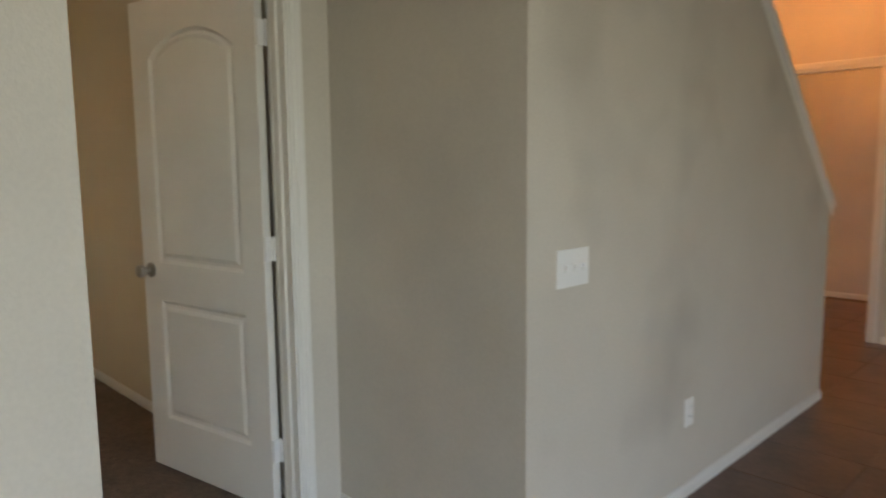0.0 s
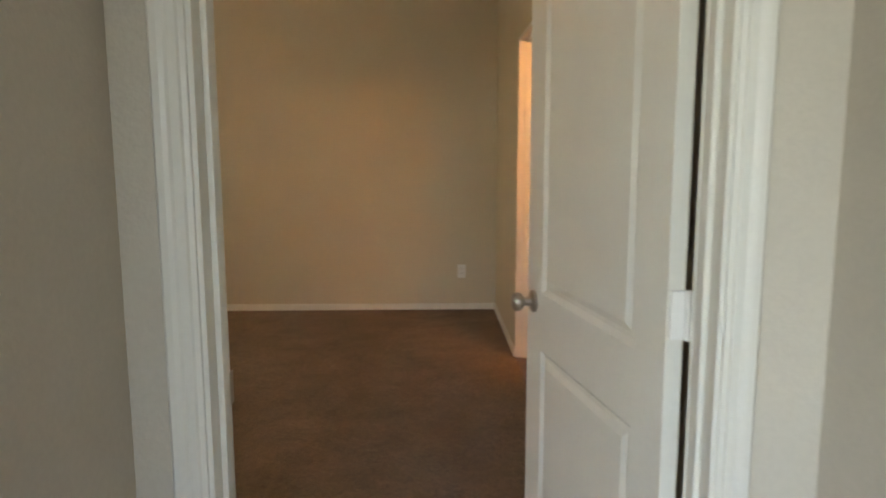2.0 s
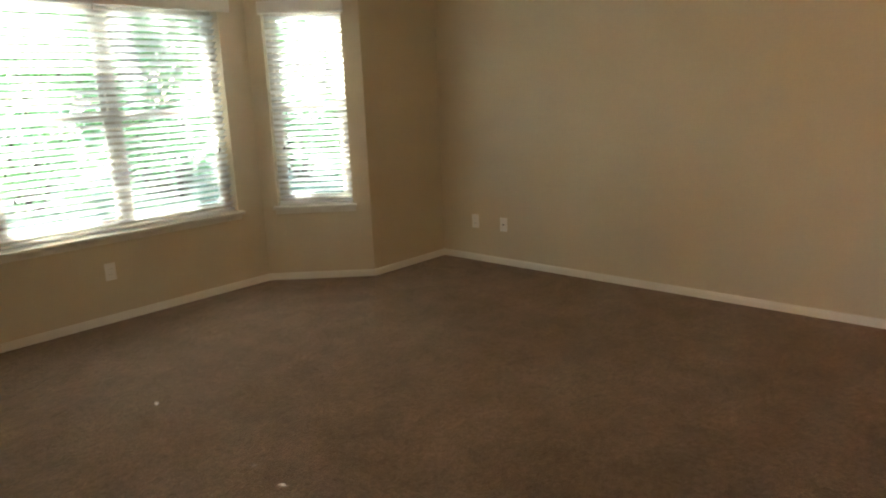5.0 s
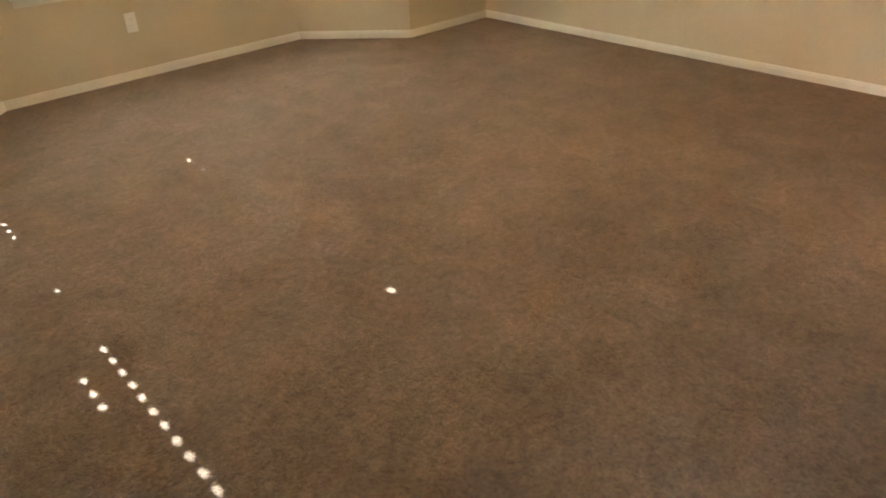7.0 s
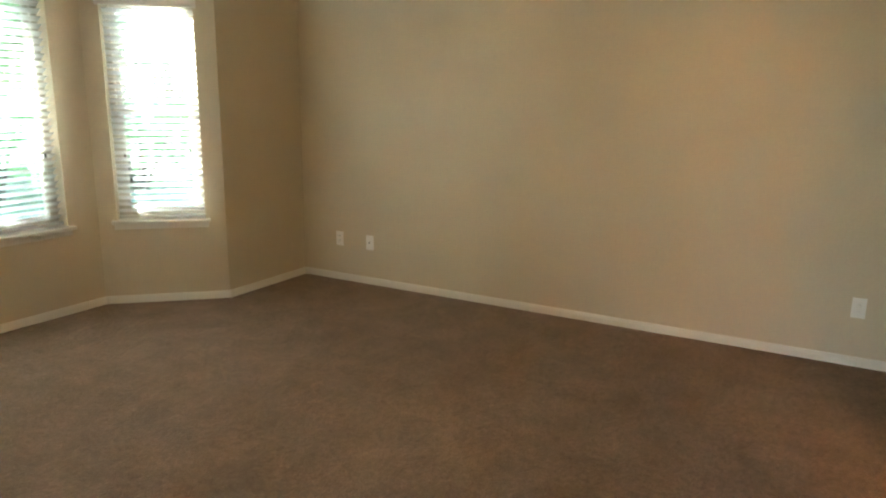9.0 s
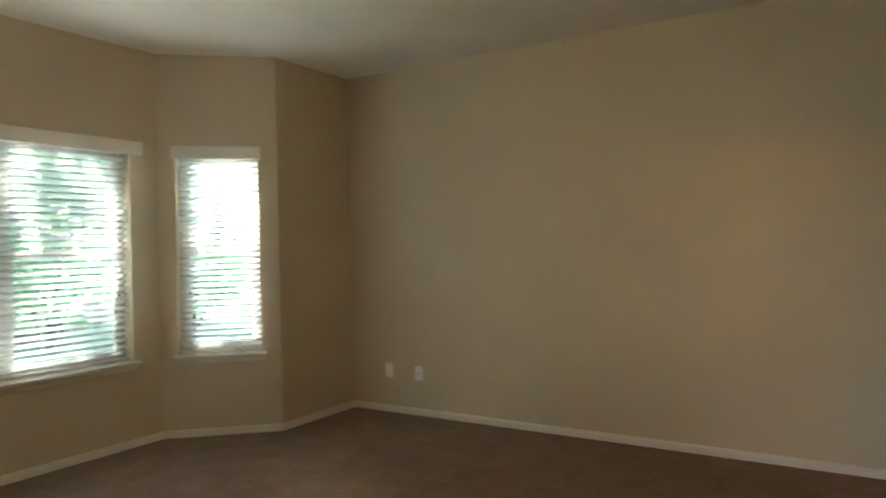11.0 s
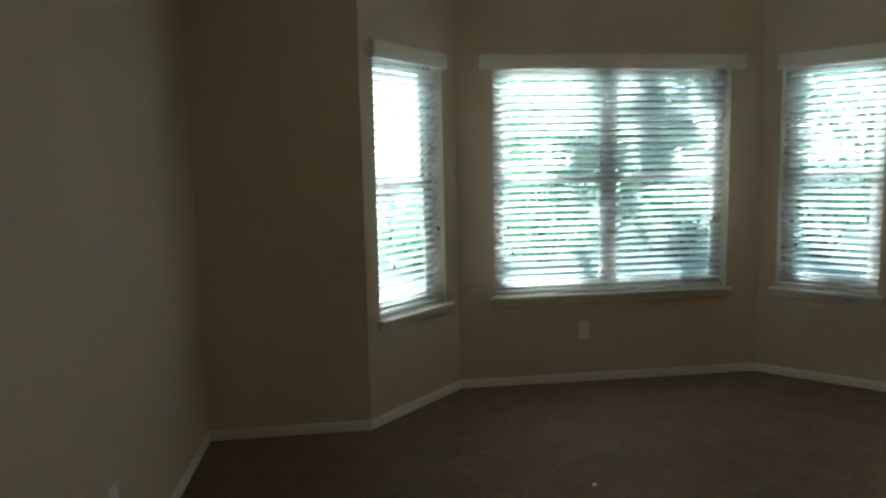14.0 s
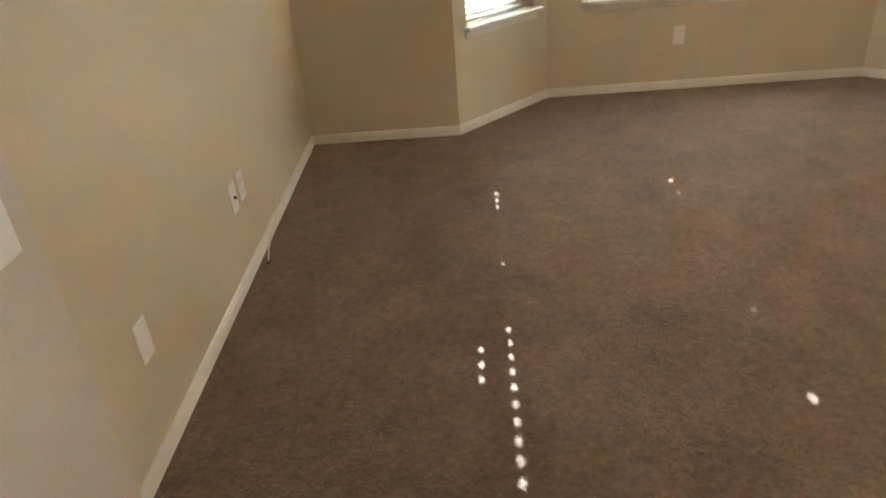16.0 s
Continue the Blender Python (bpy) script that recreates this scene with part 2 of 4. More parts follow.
def baseboard(p0, p1, miter=(0.0, 0.0), mat=TRIM):
    """White skirting along a wall face with the room to the left of p0-p1; miter: how far the front runs past (+) or short (-) of each end, per depth."""
    m, length = frame_along(p0, p1)
    bm = bmesh.new()
    a = [bm.verts.new(m @ Vector((-d * miter[0], d + 0.0005, z))) for d, z in BASE_PROFILE]
    b = [bm.verts.new(m @ Vector((length + d * miter[1], d + 0.0005, z))) for d, z in BASE_PROFILE]
    n = len(a)
    for k in range(n):
        bm.faces.new((a[k], a[(k + 1) % n], b[(k + 1) % n], b[k]))
    bm.faces.new(a)
    bm.faces.new(b)
    return solid("baseboard", bm, mat, "white painted wooden baseboard along the wall", "baseboard")


# ---- plan ----
H = 2.743
ROOM_W, NORTH = 4.87, 4.28
PA, PB, PC, PD = (0.858, 4.28), (1.444, 4.89), (3.472, 4.89), (4.034, 4.28)
SOUTH = 0.065                          # face of the south wall
DOOR_X0, DOOR_X1 = 0.172, 0.285          # hall face and room face of the door wall
NIB_Y = 1.272                          # where the door wall steps back to the west wall
OPEN_Y0, OPEN_Y1 = 0.130, 1.012        # rough opening of the bedroom door
NICHE_Y0, NICHE_Y1, NICHE_X = -0.038, 1.125, -0.768
HEAD = 2.07
BATH_X0, BATH_X1 = 2.80, 3.47
T = 0.14

# ---- bedroom shell ----
bm = bmesh.new()
outline = [(DOOR_X0 + 0.02, SOUTH), (ROOM_W, SOUTH), (ROOM_W, NORTH), PD, PC, PB, PA, (0, NORTH), (0, NIB_Y), (DOOR_X0 + 0.02, NIB_Y)]
top = bm.faces.new([bm.verts.new((x, y, 0.0)) for x, y in outline])
low = bmesh.ops.extrude_face_region(bm, geom=[top])
for v in low["geom"]:
    if isinstance(v, bmesh.types.BMVert):
        v.co.z -= 0.03
solid("floor_bedroom", bm, CARPET, "brown cut-pile carpet with vacuum marks and worn patches", "carpet")

bm = bmesh.new()
box(bm, DOOR_X0 - 1.2, -2.4, H, ROOM_W + 0.2, 5.1, H + 0.12)
solid("ceiling_bedroom", bm, CEIL, "off-white textured flat ceiling", "ceiling")

WZ0, WZ1 = 0.585, 2.062
CW0, CW1 = 1.680, 3.252
S0, S1 = 0.105, 0.712
E0, E1 = 0.135, 0.712
LD = math.hypot(PB[0] - PA[0], PB[1] - PA[1])
wall("wall_east", (ROOM_W, -2.3), (ROOM_W, NORTH), 0, H, T, holes=[(2.3 - 0.90, 2.3 - 0.35, 1.08, 2.04)], ext=(0, T))
wall("wall_north_east", (ROOM_W, NORTH), PD, 0, H, T, ext=(T, -0.06))
wall("bay_wall_east", PD, PC, 0, H, T, holes=[(E0, E1, WZ0, WZ1)], ext=(-0.06, 0.058))
wall("bay_wall_centre", PC, PB, 0, H, T, holes=[(PC[0] - CW1, PC[0] - CW0, WZ0, WZ1)], ext=(0.058, 0.058))
wall("bay_wall_west", PB, PA, 0, H, T, holes=[(LD - S1, LD - S0, WZ0, WZ1)], ext=(0.058, -0.06))
wall("wall_north_west", PA, (0, NORTH), 0, H, T, ext=(-0.06, T))
wall("wall_west", (0, NORTH), (0, NIB_Y), 0, H, T, ext=(T, 0))
wall("wall_nib", (0, NIB_Y), (DOOR_X0, NIB_Y), 0, H, 0.10, mat=HALL_WALL)
wall("wall_door", (DOOR_X1, NIB_Y), (DOOR_X1, NICHE_Y0 - 0.118), 0, H, DOOR_X1 - DOOR_X0, holes=[(NIB_Y - OPEN_Y1, NIB_Y - OPEN_Y0, 0, HEAD)], mat=HALL_WALL)
wall("wall_south", (DOOR_X1, SOUTH), (ROOM_W, SOUTH), 0, H, 0.12, holes=[(BATH_X0 - DOOR_X1, BATH_X1 - DOOR_X1, 0, 2.05)])

# ---- bathroom behind the south wall ----
wall("bath_wall_south", (0.9, -2.3), (ROOM_W, -2.3), 0, H, 0.12)
wall("bath_wall_west", (0.9, SOUTH - 0.12), (0.9, -2.3), 0, H, 0.12)
# unseen partition, added to hold the vanity light in line with the doorway
wall("added_bath_partition", (1.95, SOUTH - 0.121), (1.95, -2.299), 0, H, 0.10)
bm = boxed(0.9, -2.3, -0.03, ROOM_W, SOUTH - 0.12, 0.0)
box(bm, BATH_X0, SOUTH - 0.12, -0.03, BATH_X1, SOUTH, -0.001)
solid("floor_bathroom", bm, TILE, "brown tiled bathroom floor behind a doorway", "floor")

# ---- hall shell ----
wall("hall_wall_niche_north", (DOOR_X0, NICHE_Y1), (NICHE_X + 0.1105, NICHE_Y1), 0, H, NIB_Y - NICHE_Y1 - 0.101, mat=HALL_WALL)
wall("hall_wall_east", (NICHE_X, NICHE_Y1), (NICHE_X, 5.0), 0, H, 0.11, mat=HALL_WALL)
wall("hall_wall_niche_south", (NICHE_X + 0.001, NICHE_Y0), (DOOR_X0, NICHE_Y0), 0, H, 0.118, mat=HALL_WALL)
wall("hall_wall_north", (NICHE_X, 5.0), (-4.2, 5.0), 0, H, 0.12, mat=HALL_WALL)
wall("hall_wall_west", (-4.2, 5.0), (-4.2, -4.33), 0, H, 0.12, holes=[(0.6, 5.2, 0.1, 2.15)], mat=HALL_WALL)
FAR_Y = -4.33
wall("hall_wall_south", (-4.2, FAR_Y), (0.25, FAR_Y), 0, H, 0.12, holes=[(4.2 - 0.62, 4.2 + 0.15, 0, 2.06)], mat=HALL_WALL)
wall("stair_wall_east", (0.25, FAR_Y), (0.25, NICHE_Y0 - 0.119), 0, H, 0.12, mat=HALL_WALL)
wall("far_room_wall_south", (-1.6, -6.1), (0.9, -6.1), 0, H, 0.12, mat=HALL_WALL)
wall("far_room_wall_east", (0.9, -6.1), (0.9, FAR_Y - 0.12), 0, H, 0.12, mat=HALL_WALL)
wall("far_room_wall_west", (-1.6, FAR_Y - 0.12), (-1.6, -6.1), 0, H, 0.12, mat=HALL_WALL)

# stair wall with its sloping top
KNEE_END, SLOPE = -2.72, 0.895


def knee_z(y):
    return 1.20 + (y + 2.634) * SLOPE


bm = bmesh.new()
y_top = -2.634 + (H - 1.20) / SLOPE
rim = [(KNEE_END, 0), (NICHE_Y0 - 0.002, 0), (NICHE_Y0 - 0.002, H), (y_top, H), (KNEE_END, knee_z(KNEE_END))]
f0 = bm.faces.new([bm.verts.new((NICHE_X, y, z)) for y, z in rim])
g = bmesh.ops.extrude_face_region(bm, geom=[f0])
for v in g["geom"]:
    if isinstance(v, bmesh.types.BMVert):
        v.co.x += 0.115
solid("stair_wall", bm, SMUDGED, "beige drywall stair wall with a sloping top and faint smudges", "wall")
bm = bmesh.new()
for d0, d1, x0, x1 in ((0.0, 0.022, -0.022, 0.137), (-0.05, 0.0, -0.012, -0.0005), (0.022, 0.032, -0.012, 0.127)):
    pts = [(KNEE_END - 0.03, knee_z(KNEE_END - 0.03) + d0), (y_top, H + d0), (y_top, H + d1), (KNEE_END - 0.03, knee_z(KNEE_END - 0.03) + d1)]
    f0 = bm.faces.new([bm.verts.new((NICHE_X + x0, y, z)) for y, z in pts])
    g = bmesh.ops.extrude_face_region(bm, geom=[f0])
    for v in g["geom"]:
        if isinstance(v, bmesh.types.BMVert):
            v.co.x += x1 - x0
solid("stair_cap_trim", bm, TRIM, "white sloping cap trim on the stair wall", "trim")

bm = boxed(-4.4, -6.3, H, DOOR_X0 - 1.2, 5.2, H + 0.12)
box(bm, DOOR_X0 - 1.2, -6.3, H, 1.1, -2.4, H + 0.12)
solid("ceiling_hall", bm, CEIL, "plain off-white hall ceiling", "ceiling")

# ---- doorway trims ----
def casing_profile():
    return ((0.0, 0.0), (0.007, 0.002), (0.009, 0.010), (0.013, 0.014), (0.013, 0.028), (0.016, 0.033), (0.018, 0.041), (0.018, 0.052), (0.012, 0.057), (0.0, 0.057))


def casing(parent, m, w, h, label="white moulded door casing"):
    """Three mitred mouldings round an opening w wide and h high in the local xz plane; local -y faces the viewer. Opening starts at x 0."""
    prof = casing_profile()
    for a, b, out0, out1 in (((0, 0), (0, h), (-1, 0), (-1, 1)), ((0, h), (w, h), (-1, 1), (1, 1)), ((w, h), (w, 0), (1, 1), (1, 0))):
        bm = bmesh.new()
        rows = []
        for (px, pz), (ox, oz) in ((a, out0), (b, out1)):
            rows.append([bm.verts.new(m @ Vector((px + ox * (d + 0.004), -t - 0.0006, pz + oz * (d + 0.004)))) for t, d in prof])
        n = len(prof)
        for k in range(n):
            bm.faces.new((rows[0][k], rows[0][(k + 1) % n], rows[1][(k + 1) % n], rows[1][k]))
        bm.faces.new(rows[0])
        bm.faces.new(rows[1])
        part("casing", bm, TRIM, parent, label)


def door_lining(parent, m, w, h, depth, stop_at=None):
    """Jambs and head 20 mm thick inside an opening w x h; local y runs through the wall. Clear opening is w - 0.04."""
    for x0, x1, z0, z1, nm in ((0.0005, 0.02, 0, h - 0.0005, "jamb"), (w - 0.02, w - 0.0005, 0, h - 0.0005, "jamb"), (0.02, w - 0.02, h - 0.02, h - 0.0005, "head")):
        part(nm, boxed(x0, -0.002, z0, x1, depth + 0.002, z1, 0.0015, m), TRIM, parent)
    if stop_at is not None:
        for x0, x1, z0, z1 in ((0.02, 0.031, 0, h - 0.02), (w - 0.031, w - 0.02, 0, h - 0.02), (0.031, w - 0.031, h - 0.031, h - 0.02)):
            part("door_stop", boxed(x0, stop_at - 0.035, z0, x1, stop_at, z1, 0.002, m), TRIM, parent)


# bedroom door frame: local x runs from the latch side to the hinge side, local y from hall to room
m_frame = Matrix.Translation((DOOR_X0, OPEN_Y1, 0)) @ Matrix.Rotation(radians(-90), 4, "Z")
OW = OPEN_Y1 - OPEN_Y0
frame_1 = thing("door_frame", "white painted door frame with moulded casing", "door frame", kind="structure")
door_lining(frame_1, m_frame, OW, HEAD, DOOR_X1 - DOOR_X0, stop_at=DOOR_X1 - DOOR_X0 - 0.04)
casing(frame_1, m_frame @ Matrix.Translation((0.016, 0, 0)), OW - 0.032, HEAD - 0.016)
strike = boxed(0.0195, 0.085, 0.885, 0.0215, 0.125, 0.945, 0.0, m_frame)
part("strike_plate", strike, NICKEL, frame_1, "small metal strike plate in the jamb")

# bathroom doorway
m_bath = Matrix.Translation((BATH_X1, SOUTH, 0)) @ Matrix.Rotation(radians(180), 4, "Z")
frame_2 = thing("bathroom_doorway", "white cased doorway into a warmly lit bathroom", "door frame", kind="structure")
door_lining(frame_2, m_bath, BATH_X1 - BATH_X0, 2.05, 0.12, stop_at=0.075)

# far doorway behind the stairs
frame_3 = thing("hall_doorway", "white cased doorway into an orange lit room", "door frame", kind="structure")
m_far = Matrix.Translation((0.15, FAR_Y, 0)) @ Matrix.Rotation(radians(180), 4, "Z")
door_lining(frame_3, m_far, 0.77, 2.06, 0.12)
casing(frame_3, m_far @ Matrix.Translation((0.012, 0, 0)), 0.746, 2.048)

# ---- bedroom door leaf ----
LEAF_W, LEAF_H, LEAF_T = 0.812, 2.03, 0.035


def panel_outline(x0, x1, z0, z1, arch, n=14):
    pts = [(x0, z0), (x1, z0), (x1, z1)]
    if arch:
        for k in range(1, n):
            u = 1 - 2 * k / n
            pts.append(((x0 + x1) / 2 + u * (x1 - x0) / 2, z1 + arch * (1 - abs(u) ** 2.2)))
    pts.append((x0, z1))
    return pts


def inset(pts, d):
    """The outline moved inwards by d (outline runs counter-clockwise)."""
    out = []
    n = len(pts)
    for k in range(n):
        p, q, r = Vector(pts[k - 1]), Vector(pts[k]), Vector(pts[(k + 1) % n])
        a, b = (q - p).normalized(), (r - q).normalized()
        na, nb = Vector((-a.y, a.x)), Vector((-b.y, b.x))
        mid = (na + nb) / max(0.3, 1 + na.dot(nb))
        out.append(tuple(q + mid * d))
    return out


def door_leaf():
    bm = bmesh.new()
    panels = [panel_outline(0.125, LEAF_W - 0.125, 0.93, 1.79, 0.095), panel_outline(0.125, LEAF_W - 0.125, 0.235, 0.765, 0.0)]
    steps = ((0.0, 0.0), (0.006, 0.004), (0.014, 0.009), (0.026, 0.009), (0.044, 0.002))
    for y, sign in ((0.0, 1), (LEAF_T, -1)):
        rect = [bm.verts.new((x, y, z)) for x, z in ((0, 0), (LEAF_W, 0), (LEAF_W, LEAF_H), (0, LEAF_H))]
        edges = [bm.edges.new((rect[k], rect[(k + 1) % 4])) for k in range(4)]
        for pts in panels:
            rings = []
            for ins, dep in steps:
                rings.append([bm.verts.new((x, y + sign * dep, z)) for x, z in (inset(pts, ins) if ins else pts)])
            n = len(pts)
            edges += [bm.edges.new((rings[0][k], rings[0][(k + 1) % n])) for k in range(n)]
            for a, b in zip(rings, rings[1:]):
                for k in range(n):
                    bm.faces.new((a[k], a[(k + 1) % n], b[(k + 1) % n], b[k]))
            bm.faces.new(rings[-1])
        bmesh.ops.triangle_fill(bm, edges=edges, use_beauty=True)
    bm.verts.ensure_lookup_table()
    ends = [[v for v in bm.verts if abs(v.co.x - x) < 1e-6 and abs(v.co.y - y) < 1e-6 and abs(v.co.z - z) < 1e-6][0]
            for y in (0.0, LEAF_T) for x, z in ((0, 0), (LEAF_W, 0), (LEAF_W, LEAF_H), (0, LEAF_H))]
    for k in range(4):
        bm.faces.new((ends[k], ends[(k + 1) % 4], ends[4 + (k + 1) % 4], ends[4 + k]))
    return bm


door_1 = thing("door_1", "white two-panel arched interior door standing open", "door",
               Matrix.Translation((DOOR_X1 + 0.004, OPEN_Y0 + 0.024, 0.014)) @ Matrix.Rotation(radians(10.0), 4, "Z"), kind="structure")
leaf = part("leaf", door_leaf(), DOORP, door_1)
leaf.matrix_basis = Matrix.Translation((0.014, 0.0, 0))


def knob(side):
    """A round knob with its rosette; side 1: towards +y."""
    m = pose(LEAF_W - 0.046, LEAF_T if side > 0 else 0.0, 0.895, -90 * side)
    bm = lathe(bmesh.new(), [(0.0, 0.0), (0.033, 0.0), (0.033, 0.006), (0.027, 0.011), (0.013, 0.013), (0.012, 0.030), (0.018, 0.035), (0.026, 0.043),
                             (0.0285, 0.052), (0.026, 0.061), (0.017, 0.067), (0.0, 0.069)], 28, m)
    part("door_knob", bm, NICKEL, door_1, "satin nickel round door knob", smooth=True)


knob(1)
knob(-1)
for z in (0.24, 1.03, 1.82):
    bm = lathe(bmesh.new(), [(0.0, z - 0.047), (0.0065, z - 0.047), (0.0065, z + 0.047), (0.0, z + 0.047)], 12)
    box(bm, 0.002, 0.001, z - 0.045, 0.0138, 0.033, z + 0.045)
    box(bm, -0.020, -0.0, z - 0.045, 0.0, 0.0025, z + 0.045, 0, Matrix.Rotation(radians(80), 4, "Z"))
    part("hinge", bm, PLATE, door_1, "hinge painted over in white")
part("latch_plate", boxed(LEAF_W + 0.0135, 0.006, 0.87, LEAF_W + 0.0155, 0.029, 0.94), NICKEL, door_1)

# ---- baseboards ----
baseboard((ROOM_W, SOUTH), (ROOM_W, NORTH), (-1, -1))
baseboard((ROOM_W, NORTH), PD, (-1, 0.43))
baseboard(PD, PC, (0.43, -0.43))
baseboard(PC, PB, (-0.43, -0.43))
baseboard(PB, PA, (-0.43, 0.43))
baseboard(PA, (0, NORTH), (0.43, -1))
baseboard((0, NORTH), (0, NIB_Y), (-1, -1))
baseboard((0, NIB_Y), (DOOR_X1, NIB_Y), (-1, 1))
baseboard((DOOR_X1, NIB_Y), (DOOR_X1, OPEN_Y1 + 0.002), (1, 0))
baseboard((DOOR_X1, SOUTH), (BATH_X0, SOUTH), (-1, 0))
baseboard((BATH_X1, SOUTH), (ROOM_W, SOUTH), (0, -1))
baseboard((NICHE_X, KNEE_END), (NICHE_X, NICHE_Y0), (0, 1))
baseboard((NICHE_X, NICHE_Y0), (DOOR_X0, NICHE_Y0), (1, -1))
baseboard((DOOR_X0, NICHE_Y1), (NICHE_X, NICHE_Y1), (-1, 1))
baseboard((NICHE_X, NICHE_Y1), (NICHE_X, 5.0), (1, -1))
baseboard((-4.2, FAR_Y), (-0.70, FAR_Y), (-1, 0))
baseboard((-1.6, -6.1), (0.9, -6.1), (-1, -1))

# ---- windows ----
def window(name, m, w, label, units=1):
    """A vinyl single-hung window in an opening w wide from WZ0 to WZ1: local x along the wall, local y into the room; its frame sits in the outer half."""
    win = thing(name, label, "window", m, kind="structure")
    y0, y1 = -T + 0.004, -T + 0.05
    fw = 0.04
    part("window_frame", frame_ring(0.001, w - 0.001, WZ0 + 0.001, WZ1 - 0.001, fw, y0, y1), VINYL, win)
    mid = (WZ0 + WZ1) / 2
    step = w / units
    for u in range(units):
        a, b = u * step + (fw if u == 0 else 0.02), (u + 1) * step - (fw if u == units - 1 else 0.02)
        if u:
            part("mullion", boxed(u * step - 0.0195, y0 + 0.002, WZ0 + fw + 0.001, u * step + 0.0195, y1 - 0.002, WZ1 - fw - 0.001), VINYL, win)
        for z0, z1, yy in ((WZ0 + fw + 0.002, mid + 0.018, 0.026), (mid - 0.018, WZ1 - fw - 0.002, 0.008)):
            sash = part("sash", frame_ring(a + 0.002, b - 0.002, z0, z1, 0.036, y0 + yy, y0 + yy + 0.016), VINYL, win)
            pane = part("pane", boxed(a + 0.036, y0 + yy + 0.006, z0 + 0.034, b - 0.036, y0 + yy + 0.010, z1 - 0.034), GLASS, sash)
            pane.visible_shadow = False
    return win


def frame_ring(x0, x1, z0, z1, w, y0, y1):
    bm = bmesh.new()
    box(bm, x0, y0, z0, x0 + w, y1, z1)
    box(bm, x1 - w, y0, z0, x1, y1, z1)
    box(bm, x0 + w, y0, z0, x1 - w, y1, z0 + w)
    box(bm, x0 + w, y0, z1 - w, x1 - w, y1, z1)
    return bm


def sill(m, w, label):
    """A painted stool with rounded nose over an apron."""
    s = thing("window_sill", label, "window sill", m, kind="structure")
    bm = boxed(-0.032, 0.0006, WZ0 - 0.02, w + 0.032, 0.05, WZ0 + 0.004, 0.007)
    box(bm, 0.0015, -T + 0.055, WZ0 + 0.0005, w - 0.0015, 0.002, WZ0 + 0.0035)
    part("stool", bm, TRIM, s)
    part("apron", boxed(-0.02, 0.0006, WZ0 - 0.060, w + 0.02, 0.014, WZ0 - 0.0205, 0.004), TRIM, s)
    return s


PITCH, SLAT_W, TILT = 0.044, 0.050, radians(33)


def slat_mesh(w, holes):
    """One curved vinyl slat, w long, with a routed slot for the cord at each place in holes. Inner (room) edge tilted up."""
    bm = bmesh.new()
    xs = [0.0]
    for h in holes:
        xs += [h - 0.008, h + 0.008]
    xs.append(w)
    us = (-0.5, -0.13, 0.13, 0.5)
    grid = {}
    for i, x in enumerate(xs):
        for j, u in enumerate(us):
            for k, off in enumerate((0.0, 0.0028)):
                crown = 0.0035 * (1 - (2 * u) ** 2)
                y, z = u * SLAT_W, crown + off
                grid[i, j, k] = bm.verts.new((x, y * math.cos(TILT) - z * math.sin(TILT), y * math.sin(TILT) + z * math.cos(TILT)))
    for i in range(len(xs) - 1):
        for j in range(3):
            if i % 2 == 1 and j == 1:
                for a, b in (((i, j), (i + 1, j)), ((i, j + 1), (i + 1, j + 1)), ((i, j), (i, j + 1)), ((i + 1, j), (i + 1, j + 1))):
                    bm.faces.new((grid[*a, 0], grid[*b, 0], grid[*b, 1], grid[*a, 1]))
                continue
            for k in (0, 1):
                bm.faces.new((grid[i, j, k], grid[i + 1, j, k], grid[i + 1, j + 1, k], grid[i, j + 1, k]))
    for i in range(len(xs) - 1):
        for j in (0, 3):
            bm.faces.new((grid[i, j, 0], grid[i + 1, j, 0], grid[i + 1, j, 1], grid[i, j, 1]))
    for i in (0, len(xs) - 1):
        for j in range(3):
            bm.faces.new((grid[i, j, 0], grid[i, j + 1, 0], grid[i, j + 1, 1], grid[i, j, 1]))
    return finish("slat", bm, SLAT)


